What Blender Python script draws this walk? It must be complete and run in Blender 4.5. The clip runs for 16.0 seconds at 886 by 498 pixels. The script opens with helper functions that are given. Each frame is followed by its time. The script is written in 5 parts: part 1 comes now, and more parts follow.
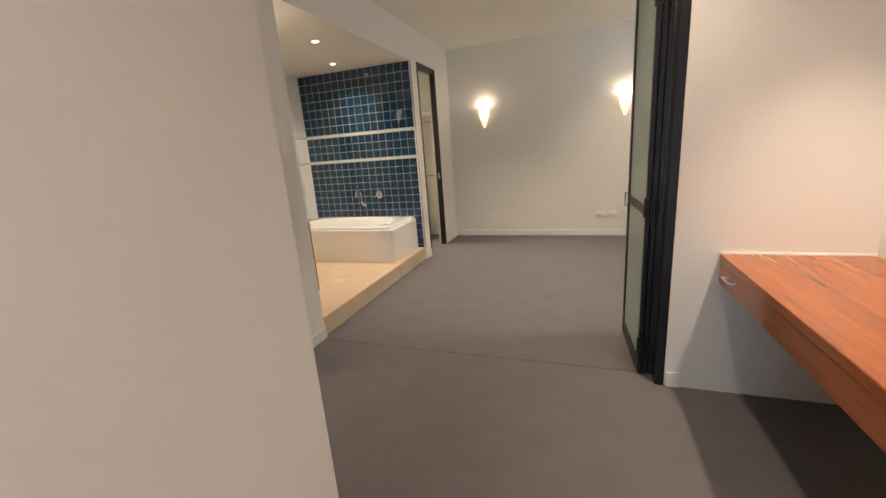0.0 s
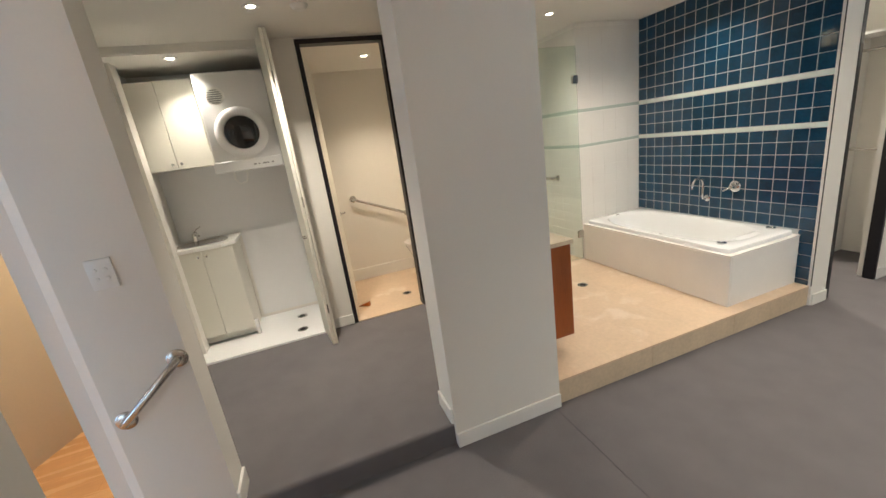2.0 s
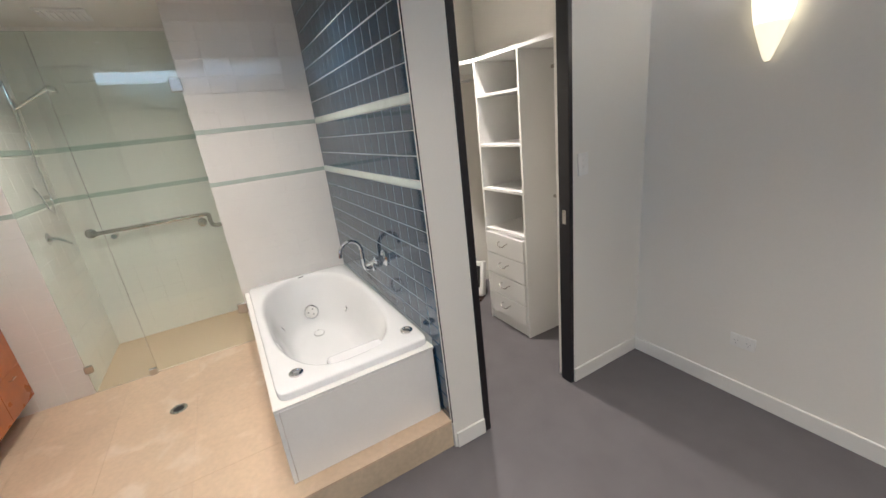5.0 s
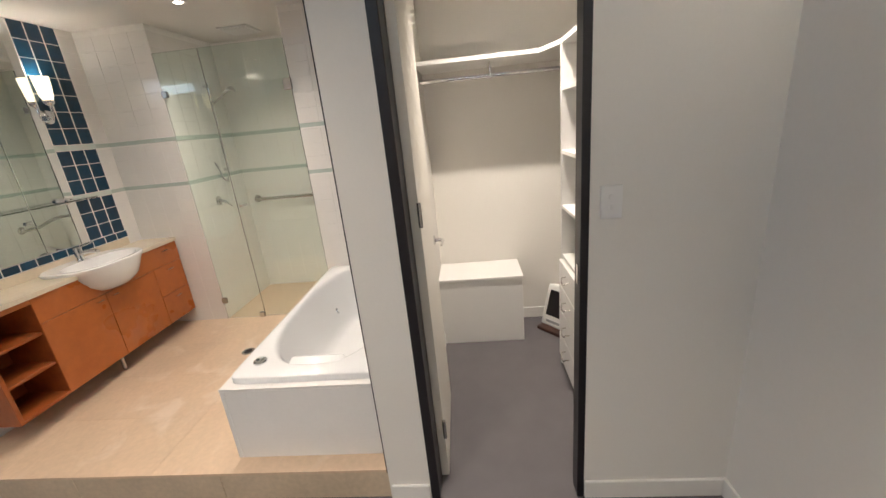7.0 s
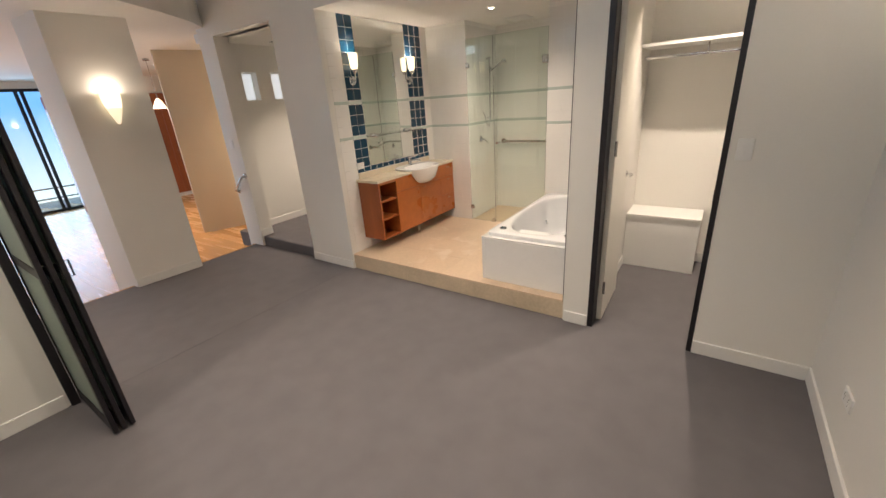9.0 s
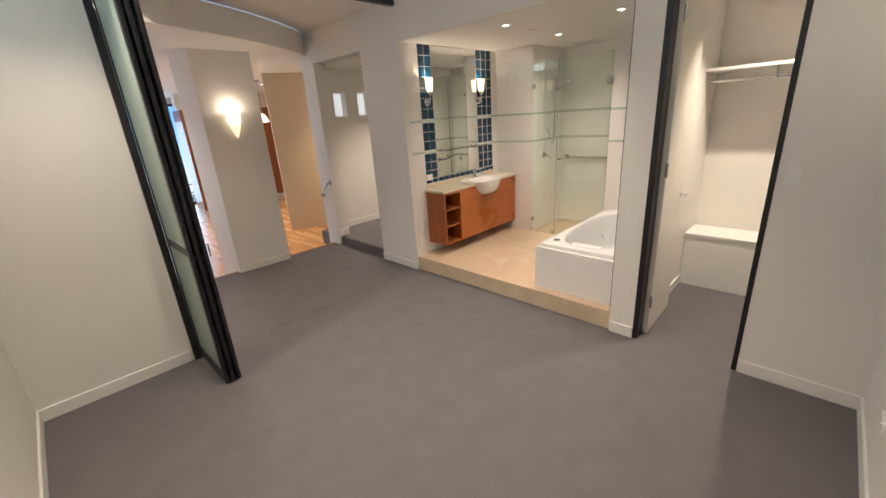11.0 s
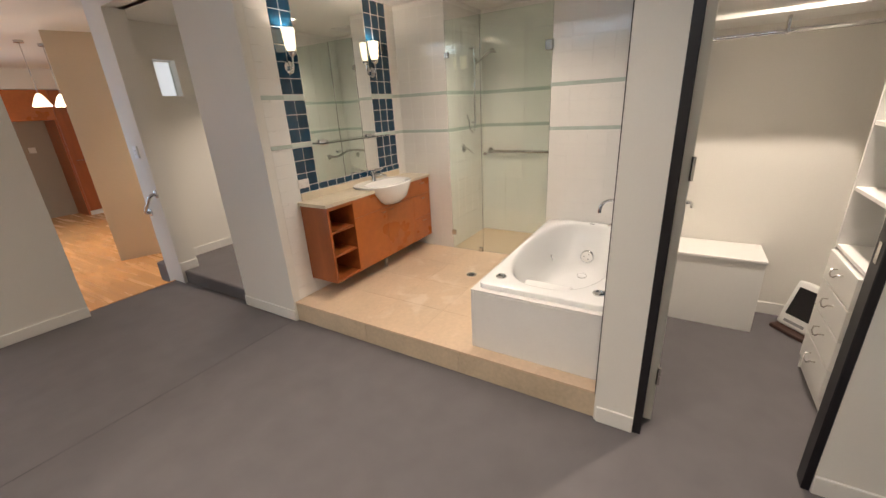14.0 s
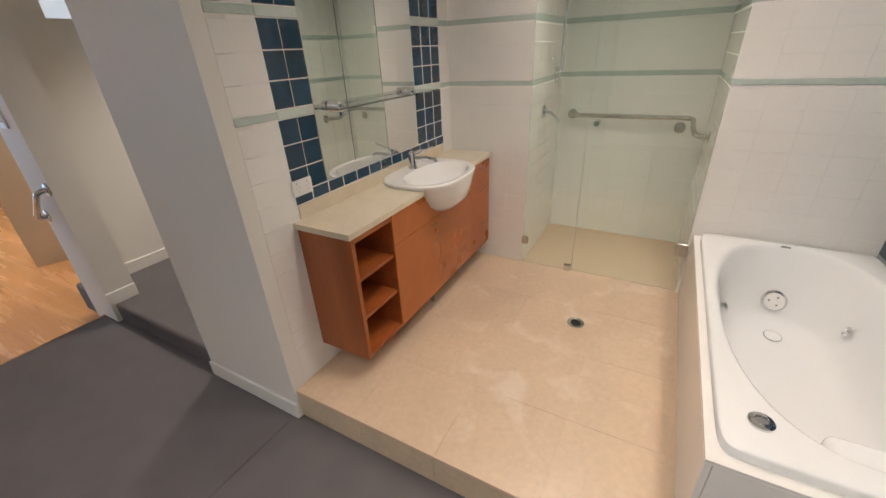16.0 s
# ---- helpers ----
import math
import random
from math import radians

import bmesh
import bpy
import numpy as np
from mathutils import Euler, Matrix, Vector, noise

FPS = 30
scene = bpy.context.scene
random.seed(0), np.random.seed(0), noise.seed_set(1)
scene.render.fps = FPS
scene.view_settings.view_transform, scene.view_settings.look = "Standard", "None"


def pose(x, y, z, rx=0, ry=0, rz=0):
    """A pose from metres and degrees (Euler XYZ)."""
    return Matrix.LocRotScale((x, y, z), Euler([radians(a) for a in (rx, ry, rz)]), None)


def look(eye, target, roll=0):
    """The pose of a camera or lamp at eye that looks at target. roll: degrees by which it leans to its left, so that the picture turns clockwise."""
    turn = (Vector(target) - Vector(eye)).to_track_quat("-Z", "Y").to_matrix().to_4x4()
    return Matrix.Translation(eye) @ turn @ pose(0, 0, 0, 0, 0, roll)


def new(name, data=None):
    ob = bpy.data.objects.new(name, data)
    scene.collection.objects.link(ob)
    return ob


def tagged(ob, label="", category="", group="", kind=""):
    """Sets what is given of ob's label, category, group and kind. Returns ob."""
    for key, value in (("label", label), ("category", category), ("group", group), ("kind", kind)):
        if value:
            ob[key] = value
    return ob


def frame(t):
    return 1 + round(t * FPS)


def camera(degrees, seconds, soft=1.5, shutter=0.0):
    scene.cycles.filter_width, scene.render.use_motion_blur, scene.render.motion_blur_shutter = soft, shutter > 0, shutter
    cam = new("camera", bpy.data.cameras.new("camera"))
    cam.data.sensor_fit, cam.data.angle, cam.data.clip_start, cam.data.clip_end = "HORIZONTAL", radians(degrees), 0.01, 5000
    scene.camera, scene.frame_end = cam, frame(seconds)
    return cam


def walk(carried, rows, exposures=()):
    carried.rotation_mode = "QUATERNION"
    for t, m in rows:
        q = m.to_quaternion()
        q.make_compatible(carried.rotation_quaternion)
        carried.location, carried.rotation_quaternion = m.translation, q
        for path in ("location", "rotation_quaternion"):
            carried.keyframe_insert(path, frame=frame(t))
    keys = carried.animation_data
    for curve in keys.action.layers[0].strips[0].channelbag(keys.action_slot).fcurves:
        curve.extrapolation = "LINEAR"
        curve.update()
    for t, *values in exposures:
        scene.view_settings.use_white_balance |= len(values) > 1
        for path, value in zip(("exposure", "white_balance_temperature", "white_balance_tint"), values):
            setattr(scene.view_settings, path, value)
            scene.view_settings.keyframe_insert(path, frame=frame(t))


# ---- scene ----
cam = camera(97.2, 16.0)
PATH = [
    (0, (0.153, -0.199, 1.479), (-0.504, 1.625, 0.987), -4.3),
    (0.5, (0.175, 0.151, 1.515), (-0.988, 1.701, 1.021), -4.2),
    (1, (0.147, 0.471, 1.538), (-1.403, 1.624, 1.017), -5.5),
    (1.5, (0.069, 0.825, 1.692), (-1.683, 1.623, 1.148), -7.0),
    (2, (-0.102, 1.133, 1.7), (-1.931, 1.734, 1.158), -8.1),
    (2.5, (-0.244, 1.544, 1.703), (-2.068, 2.137, 1.137), -8.2),
    (3, (-0.317, 2.023, 1.695), (-2.097, 2.727, 1.117), -7.6),
    (3.5, (-0.412, 2.505, 1.677), (-2.099, 3.409, 1.097), -7.1),
    (4, (-0.408, 3.041, 1.672), (-2.023, 4.06, 1.078), -7.2),
    (4.5, (-0.347, 3.553, 1.683), (-1.951, 4.572, 1.059), -7.1),
    (4.7, (-0.355, 3.747, 1.678), (-1.982, 4.729, 1.054), -7.0),
    (6.8, (-0.575, 5.112, 1.686), (-2.47, 5.082, 1.049), -5.5),
    (7, (-0.489, 5.229, 1.686), (-2.387, 5.062, 1.077), -5.7),
    (7.5, (-0.124, 5.384, 1.675), (-2.01, 5.048, 1.098), -5.2),
    (8, (0.303, 5.442, 1.71), (-1.515, 4.901, 1.076), -4.3),
    (8.5, (0.656, 5.566, 1.707), (-0.996, 4.673, 1.018), -4.2),
    (9, (0.903, 5.585, 1.741), (-0.619, 4.5, 1.028), -4.1),
    (9.5, (1.037, 5.667, 1.759), (-0.386, 4.454, 1.049), -4.8),
    (10, (1.118, 5.743, 1.804), (-0.259, 4.469, 1.111), -4.7),
    (10.2, (1.127, 5.779, 1.818), (-0.23, 4.476, 1.139), -4.9),
    (12.3, (1.167, 5.869, 1.834), (-0.191, 4.539, 1.214), -2.1),
    (12.5, (1.074, 5.786, 1.797), (-0.339, 4.515, 1.172), -2.0),
    (13, (0.756, 5.523, 1.731), (-0.777, 4.399, 1.111), -2.3),
    (13.5, (0.37, 5.264, 1.661), (-1.21, 4.233, 0.997), -2.8),
    (14, (-0.048, 4.978, 1.65), (-1.644, 3.986, 0.965), -3.2),
    (14.5, (-0.415, 4.626, 1.638), (-2.02, 3.701, 0.885), -2.8),
    (15, (-0.741, 4.361, 1.619), (-2.352, 3.486, 0.817), -2.7),
    (15.5, (-0.951, 4.089, 1.608), (-2.557, 3.261, 0.748), -2.2),
    (16, (-1.045, 3.688, 1.619), (-2.594, 2.803, 0.715), -2.7),
]
# the phone's own exposure (stops) and white balance (kelvin, tint) drift along the walk
METER = [(0, 0.06, 6750, 9), (0.5, 0.18, 6200, 4), (1, 0.2, 6000, 3), (2.5, 0.16, 5900, 4), (3.5, 0.08, 6050, 7), (4.5, 0.06, 5500, 7), (7, 0.03, 5900, 9), (8, 0.1, 5600, 8), (8.5, 0.12, 5700, 9), (9, 0.06, 6350, 10), (10, 0.06, 6400, 10), (12.5, 0.14, 6300, 10), (14, 0.02, 6250, 10), (15.5, -0.12, 5850, 8), (16, -0.16, 5900, 9)]
walk(cam, [(t, look(eye, target, roll)) for t, eye, target, roll in PATH], METER)

# ---- world, lights, exposure ----
world = bpy.data.worlds.new("world")
scene.world = world
world.use_nodes = True
wn = world.node_tree
sky = wn.nodes.new("ShaderNodeTexSky")
sky.sky_type, sky.sun_disc = "NISHITA", False
sky.sun_elevation, sky.sun_rotation = radians(35), radians(160)
wn.links.new(sky.outputs[0], wn.nodes["Background"].inputs[0])
wn.nodes["Background"].inputs[1].default_value = 0.08

WARM, COOL = (1.0, 0.825, 0.665), (0.60, 0.77, 1.0)
AMBER = (1.0, 0.75, 0.49)


def area(name, eye, target, w, h, power, colour):
    data = bpy.data.lights.new(name, "AREA")
    data.shape, data.size, data.size_y, data.energy, data.color = "RECTANGLE", w, h, power, colour
    ob = new(name, data)
    ob.matrix_world = look(eye, target)
    return ob


def spot(name, x, y, z, power, colour=WARM, angle=100, blend=0.9):
    data = bpy.data.lights.new(name, "SPOT")
    data.energy, data.color, data.spot_size, data.spot_blend, data.shadow_soft_size = power, colour, radians(angle), blend, 0.025
    ob = new(name, data)
    ob.matrix_world = look((x, y, z), (x, y + 0.0001, 0))
    return ob


def bulb(name, x, y, z, power, colour=WARM, size=0.04):
    data = bpy.data.lights.new(name, "POINT")
    data.energy, data.color, data.shadow_soft_size = power, colour, size
    ob = new(name, data)
    ob.location = (x, y, z)
    return ob


# daylight through the glass doors of the living room and the high slot window
area("daylight_doors", (-0.9, -7.0, 1.0), (-0.6, 0, 0.6), 4.2, 2.2, 95, (0.44, 0.69, 1.0))
area("daylight_side", (3.75, -3.6, 1.1), (-0.6, 0.6, 1.0), 3.2, 2.1, 70, COOL)
area("daylight_slot", (1.57, 4.2, 2.87), (0, 4.2, 1.4), 3.7, 0.16, 2.5, COOL)

# ---- materials ----


def mat(name, colour, rough=0.5, metal=0.0, vary=0.06, scale=4.0, fine=60.0, bump=0.0, bump_scale=200.0, coat=0.0, spec=0.5, random_amount=0.0, stretch=(1, 1, 1)):
    m = bpy.data.materials.new(name)
    m.use_nodes = True
    nt = m.node_tree
    b = nt.nodes["Principled BSDF"]
    b.inputs["Roughness"].default_value, b.inputs["Metallic"].default_value = rough, metal
    b.inputs["Coat Weight"].default_value, b.inputs["Specular IOR Level"].default_value = coat, spec
    tc = nt.nodes.new("ShaderNodeTexCoord")
    mp = nt.nodes.new("ShaderNodeMapping")
    mp.inputs["Scale"].default_value = stretch
    geo = nt.nodes.new("ShaderNodeNewGeometry")
    nt.links.new(geo.outputs["Position"], mp.inputs["Vector"])
    n1 = nt.nodes.new("ShaderNodeTexNoise")
    n1.inputs["Scale"].default_value, n1.inputs["Detail"].default_value = scale, 4
    n2 = nt.nodes.new("ShaderNodeTexNoise")
    n2.inputs["Scale"].default_value, n2.inputs["Detail"].default_value = fine, 3
    for n in (n1, n2):
        nt.links.new(mp.outputs[0], n.inputs["Vector"])
    mix = nt.nodes.new("ShaderNodeMath")
    mix.operation = "MULTIPLY_ADD"
    mix.inputs[1].default_value = 0.6
    nt.links.new(n1.outputs[0], mix.inputs[0])
    half = nt.nodes.new("ShaderNodeMath")
    half.operation = "MULTIPLY"
    half.inputs[1].default_value = 0.4
    nt.links.new(n2.outputs[0], half.inputs[0])
    nt.links.new(half.outputs[0], mix.inputs[2])
    last = mix.outputs[0]
    if random_amount:
        info = nt.nodes.new("ShaderNodeObjectInfo")
        isl = nt.nodes.new("ShaderNodeMath")
        isl.operation = "MULTIPLY_ADD"
        isl.inputs[1].default_value, isl.inputs[2].default_value = random_amount, -random_amount / 2
        nt.links.new(info.outputs["Random"], isl.inputs[0])
        add = nt.nodes.new("ShaderNodeMath")
        nt.links.new(last, add.inputs[0])
        nt.links.new(isl.outputs[0], add.inputs[1])
        last = add.outputs[0]
    ramp = nt.nodes.new("ShaderNodeValToRGB")
    lo, hi = [max(0, c * (1 - vary * 2)) for c in colour], [min(1, c * (1 + vary * 2)) for c in colour]
    ramp.color_ramp.elements[0].position, ramp.color_ramp.elements[1].position = 0.25, 0.75
    ramp.color_ramp.elements[0].color, ramp.color_ramp.elements[1].color = (*lo, 1), (*hi, 1)
    nt.links.new(last, ramp.inputs[0])
    nt.links.new(ramp.outputs[0], b.inputs["Base Color"])
    rr = nt.nodes.new("ShaderNodeMapRange")
    rr.inputs["To Min"].default_value, rr.inputs["To Max"].default_value = rough * 0.85, min(1, rough * 1.15)
    nt.links.new(n1.outputs[0], rr.inputs["Value"])
    nt.links.new(rr.outputs[0], b.inputs["Roughness"])
    if bump:
        n3 = nt.nodes.new("ShaderNodeTexNoise")
        n3.inputs["Scale"].default_value, n3.inputs["Detail"].default_value = bump_scale, 2
        nt.links.new(mp.outputs[0], n3.inputs["Vector"])
        bp = nt.nodes.new("ShaderNodeBump")
        bp.inputs["Strength"].default_value, bp.inputs["Distance"].default_value = bump, 0.004
        nt.links.new(n3.outputs[0], bp.inputs["Height"])
        nt.links.new(bp.outputs[0], b.inputs["Normal"])
    return m


def glow(name, colour, strength):
    m = bpy.data.materials.new(name)
    m.use_nodes = True
    b = m.node_tree.nodes["Principled BSDF"]
    b.inputs["Base Color"].default_value = (0.9, 0.88, 0.84, 1)
    b.inputs["Roughness"].default_value = 0.3
    b.inputs["Emission Color"].default_value, b.inputs["Emission Strength"].default_value = (*colour, 1), strength
    return m


def glass(name, colour, rough=0.0):
    m = bpy.data.materials.new(name)
    m.use_nodes = True
    b = m.node_tree.nodes["Principled BSDF"]
    b.inputs["Base Color"].default_value, b.inputs["Roughness"].default_value = (*colour, 1), rough
    b.inputs["Transmission Weight"].default_value, b.inputs["IOR"].default_value = 1.0, 1.5
    return m


PAINT = mat("wall_paint", (0.78, 0.755, 0.70), 0.62, vary=0.012, scale=1.2, fine=90, bump=0.05, bump_scale=260)
TRIM = mat("trim_paint", (0.80, 0.785, 0.74), 0.35, vary=0.015, scale=5)
CEIL = mat("ceiling_paint", (0.80, 0.78, 0.73), 0.8, vary=0.01, scale=1.0, bump=0.03)
CARPET = mat("carpet", (0.175, 0.164, 0.168), 0.98, vary=0.06, scale=5.5, fine=420, bump=0.9, bump_scale=520, spec=0.1)
CARPET_EDGE = mat("carpet_riser", (0.15, 0.14, 0.145), 0.98, vary=0.16, scale=3.5, fine=420, bump=0.9, bump_scale=520, spec=0.1)
TAUPE = mat("taupe_paint", (0.36, 0.32, 0.26), 0.6, vary=0.03, scale=2)
STONE = mat("limestone", (0.65, 0.495, 0.345), 0.3, vary=0.07, scale=2.4, fine=40, bump=0.03, bump_scale=60, random_amount=0.1)
nt = STONE.node_tree
base = nt.nodes["Principled BSDF"].inputs["Base Color"]
old = base.links[0].from_socket
blot = nt.nodes.new("ShaderNodeTexNoise")
blot.inputs["Scale"].default_value, blot.inputs["Detail"].default_value, blot.inputs["Distortion"].default_value = 4.2, 9, 0.5
geo = nt.nodes.new("ShaderNodeNewGeometry")
nt.links.new(geo.outputs["Position"], blot.inputs["Vector"])
cut = nt.nodes.new("ShaderNodeValToRGB")
cut.color_ramp.elements[0].position, cut.color_ramp.elements[1].position = 0.57, 0.70
cut.color_ramp.elements[1].color = (0.38, 0.38, 0.38, 1)
mixer = nt.nodes.new("ShaderNodeMixRGB")
mixer.inputs[2].default_value = (0.86, 0.76, 0.65, 1)
nt.links.new(blot.outputs[0], cut.inputs[0])
nt.links.new(cut.outputs[0], mixer.inputs[0])
nt.links.new(old, mixer.inputs[1])
nt.links.new(mixer.outputs[0], base)
STONE_EDGE = mat("limestone_edge", (0.58, 0.47, 0.33), 0.4, vary=0.1, scale=4, fine=40)
GROUT = mat("grout", (0.42, 0.45, 0.46), 0.8, vary=0.04, scale=20)
GROUT_W = mat("white_grout", (0.84, 0.82, 0.78), 0.4, vary=0.03, scale=20)
STONE_GROUT = mat("stone_grout", (0.60, 0.46, 0.33), 0.8, vary=0.05, scale=20)
BLUE = mat("blue_glaze", (0.005, 0.038, 0.080), 0.06, vary=0.2, scale=9, fine=50, bump=0.02, bump_scale=30, coat=0.3, random_amount=0.22)
WHITE_TILE = mat("white_glaze", (0.85, 0.83, 0.79), 0.1, vary=0.015, scale=6, bump=0.02, bump_scale=18, coat=0.2)
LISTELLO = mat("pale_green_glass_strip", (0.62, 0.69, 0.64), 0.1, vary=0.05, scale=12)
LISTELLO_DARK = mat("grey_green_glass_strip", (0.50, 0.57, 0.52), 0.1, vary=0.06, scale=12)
ACRYLIC = mat("white_acrylic", (0.86, 0.86, 0.85), 0.09, vary=0.008, scale=2, coat=0.3)
CERAMIC = mat("white_ceramic", (0.86, 0.85, 0.83), 0.07, vary=0.01, scale=2, coat=0.4)
CHROME = mat("chrome", (0.75, 0.75, 0.76), 0.08, 1.0, vary=0.02)
STEEL = mat("brushed_steel", (0.56, 0.54, 0.51), 0.25, 1.0, vary=0.06, scale=20)
WOOD = mat("red_brown_veneer", (0.43, 0.125, 0.024), 0.28, vary=0.10, scale=2.2, fine=22, stretch=(1, 8, 1), coat=0.15)
WOOD_DESK = mat("polished_desk_veneer", (0.33, 0.088, 0.018), 0.22, vary=0.2, scale=1.1, fine=9, stretch=(7, 0.45, 7), coat=0.25)
WOOD_V = mat("vertical_veneer", (0.33, 0.088, 0.018), 0.3, vary=0.12, scale=2.2, fine=30, stretch=(5, 5, 0.6), coat=0.15)
WOOD_IN = mat("shelf_veneer", (0.32, 0.085, 0.02), 0.4, vary=0.2, scale=2.5, fine=26, stretch=(1, 6, 6))
FLOORWOOD = mat("timber_floor", (0.58, 0.32, 0.14), 0.27, vary=0.08, scale=1.6, fine=14, stretch=(9, 0.7, 1), random_amount=0.14)
BLACK = mat("black_steel", (0.008, 0.0065, 0.009), 0.4, vary=0.2, scale=8)
DARKGAP = mat("dark_rubber", (0.012, 0.012, 0.012), 0.7, vary=0.1)
MELAMINE = mat("white_melamine", (0.80, 0.79, 0.76), 0.35, vary=0.01, scale=3)
DOORPAINT = mat("cream_door_paint", (0.74, 0.71, 0.63), 0.38, vary=0.015, scale=3)
CAB = mat("cream_laminate", (0.72, 0.70, 0.62), 0.35, vary=0.012, scale=3)
ENAMEL = mat("white_enamel", (0.82, 0.82, 0.82), 0.25, vary=0.01)
PLASTIC = mat("white_plastic", (0.80, 0.79, 0.76), 0.35, vary=0.01)
GREYPRINT = mat("grey_print", (0.25, 0.25, 0.25), 0.6, vary=0.05)
COUNTER = mat("cream_stone_top", (0.72, 0.63, 0.48), 0.22, vary=0.05, scale=7, fine=70)
MIRROR = mat("mirror_silver", (0.86, 0.88, 0.86), 0.015, 1.0, vary=0.0)
PANE = glass("clear_greenish_glass", (0.86, 0.935, 0.885))
FROST = mat("frosted_green_glass", (0.36, 0.46, 0.40), 0.35, vary=0.05, scale=3, coat=0.3)
SHADE = glow("lit_opal_glass", (1.0, 0.80, 0.50), 2.0)
SHADE_DIM = glow("dim_opal_glass", (1.0, 0.80, 0.50), 1.0)
LAMPGLOW = glow("lit_lamp", (1.0, 0.86, 0.62), 30.0)
SKYGLOW = glow("bright_outdoors", (0.72, 0.86, 1.0), 3.5)
SKYDROP = glow("blue_sky_over_bright_haze", (1, 1, 1), 1.05)
nt = SKYDROP.node_tree
geo, sep, fade = nt.nodes.new("ShaderNodeNewGeometry"), nt.nodes.new("ShaderNodeSeparateXYZ"), nt.nodes.new("ShaderNodeValToRGB")
rng = nt.nodes.new("ShaderNodeMapRange")
rng.inputs["From Min"].default_value, rng.inputs["From Max"].default_value = -0.3, 2.3
nt.links.new(geo.outputs["Position"], sep.inputs[0])
nt.links.new(sep.outputs["Z"], rng.inputs["Value"])
nt.links.new(rng.outputs[0], fade.inputs[0])
fade.color_ramp.elements[0].color, fade.color_ramp.elements[1].color = (1, 1, 1, 1), (0.10, 0.42, 1.0, 1)
nt.links.new(fade.outputs[0], nt.nodes["Principled BSDF"].inputs["Emission Color"])
TAN = mat("tan_paint", (0.56, 0.46, 0.335), 0.6, vary=0.02, scale=2)
WINGLOW = glow("bright_window_pane", (0.9, 0.95, 1.0), 0.55)

# ---- mesh helpers ----


def mesh_from(name, bm):
    bmesh.ops.recalc_face_normals(bm, faces=bm.faces)
    me = bpy.data.meshes.new(name)
    bm.to_mesh(me)
    bm.free()
    return me


def part(name, bm, material, parent=None, label="", smooth=False):
    me = mesh_from(name, bm)
    me.materials.append(material)
    if smooth:
        me.polygons.foreach_set("use_smooth", [True] * len(me.polygons))
        me.set_sharp_from_angle(angle=radians(40))
    ob = new(name, me)
    if parent:
        ob.parent = parent
        ob.matrix_parent_inverse = parent.matrix_basis.inverted()
    if label:
        ob["label"] = label
    return ob


def thing(name, place, label, category, group=""):
    ob = new(name)
    ob.empty_display_size = 0.1
    ob.matrix_basis = Matrix.Translation(place)
    return tagged(ob, label, category, group)


def structure(name, bm, material, label="", smooth=False):
    return tagged(part(name, bm, material, smooth=smooth), label, kind="structure")


def box(*spans, bevel=0.0, seg=1, bm=None):
    """spans: x0, x1, y0, y1, z0, z1"""
    x0, x1, y0, y1, z0, z1 = spans
    b = bmesh.new()
    bmesh.ops.create_cube(b, size=1, matrix=Matrix.Translation(((x0 + x1) / 2, (y0 + y1) / 2, (z0 + z1) / 2)) @ Matrix.Diagonal((abs(x1 - x0), abs(y1 - y0), abs(z1 - z0), 1)))
    if bevel:
        bmesh.ops.bevel(b, geom=b.edges[:], offset=bevel, segments=seg, affect="EDGES", profile=0.5)
    return join(bm, b) if bm else b


def join(a, b):
    me = bpy.data.meshes.new("join")
    b.to_mesh(me)
    b.free()
    a.from_mesh(me)
    bpy.data.meshes.remove(me)
    return a


def moved(bm, m):
    bmesh.ops.transform(bm, matrix=m, verts=bm.verts)
    return bm


def prism(points, z0, z1):
    bm = bmesh.new()
    low = [bm.verts.new((x, y, z0)) for x, y in points]
    top = [bm.verts.new((x, y, z1)) for x, y in points]
    n = len(points)
    bm.faces.new(low)
    bm.faces.new(top)
    for i in range(n):
        bm.faces.new((low[i], low[(i + 1) % n], top[(i + 1) % n], top[i]))
    return bm


def tube(points, radius, sides=14, closed_ends=True):
    """A round bar along a line of points; radius may be a list."""
    bm = bmesh.new()
    pts = [Vector(p) for p in points]
    rings, up = [], None
    for i, p in enumerate(pts):
        d = (pts[min(i + 1, len(pts) - 1)] - pts[max(i - 1, 0)]).normalized()
        if up is None:
            up = d.orthogonal().normalized()
        up = (up - d * up.dot(d)).normalized()
        side = d.cross(up)
        r = radius[i] if isinstance(radius, (list, tuple)) else radius
        rings.append([bm.verts.new(p + r * (up * math.cos(a) + side * math.sin(a))) for a in [2 * math.pi * k / sides for k in range(sides)]])
    for a, b in zip(rings, rings[1:]):
        for k in range(sides):
            bm.faces.new((a[k], a[(k + 1) % sides], b[(k + 1) % sides], b[k]))
    if closed_ends:
        bm.faces.new(rings[0])
        bm.faces.new(rings[-1])
    return bm


def lathe(profile, m=None, sides=28, caps=True):
    """Turns (radius, height) rows round z."""
    bm = bmesh.new()
    rings = [[bm.verts.new((r * math.cos(2 * math.pi * k / sides), r * math.sin(2 * math.pi * k / sides), z)) for k in range(sides)] for r, z in profile]
    for a, b in zip(rings, rings[1:]):
        for k in range(sides):
            bm.faces.new((a[k], a[(k + 1) % sides], b[(k + 1) % sides], b[k]))
    if caps:
        bm.faces.new(rings[0])
        bm.faces.new(rings[-1])
    return moved(bm, m) if m else bm


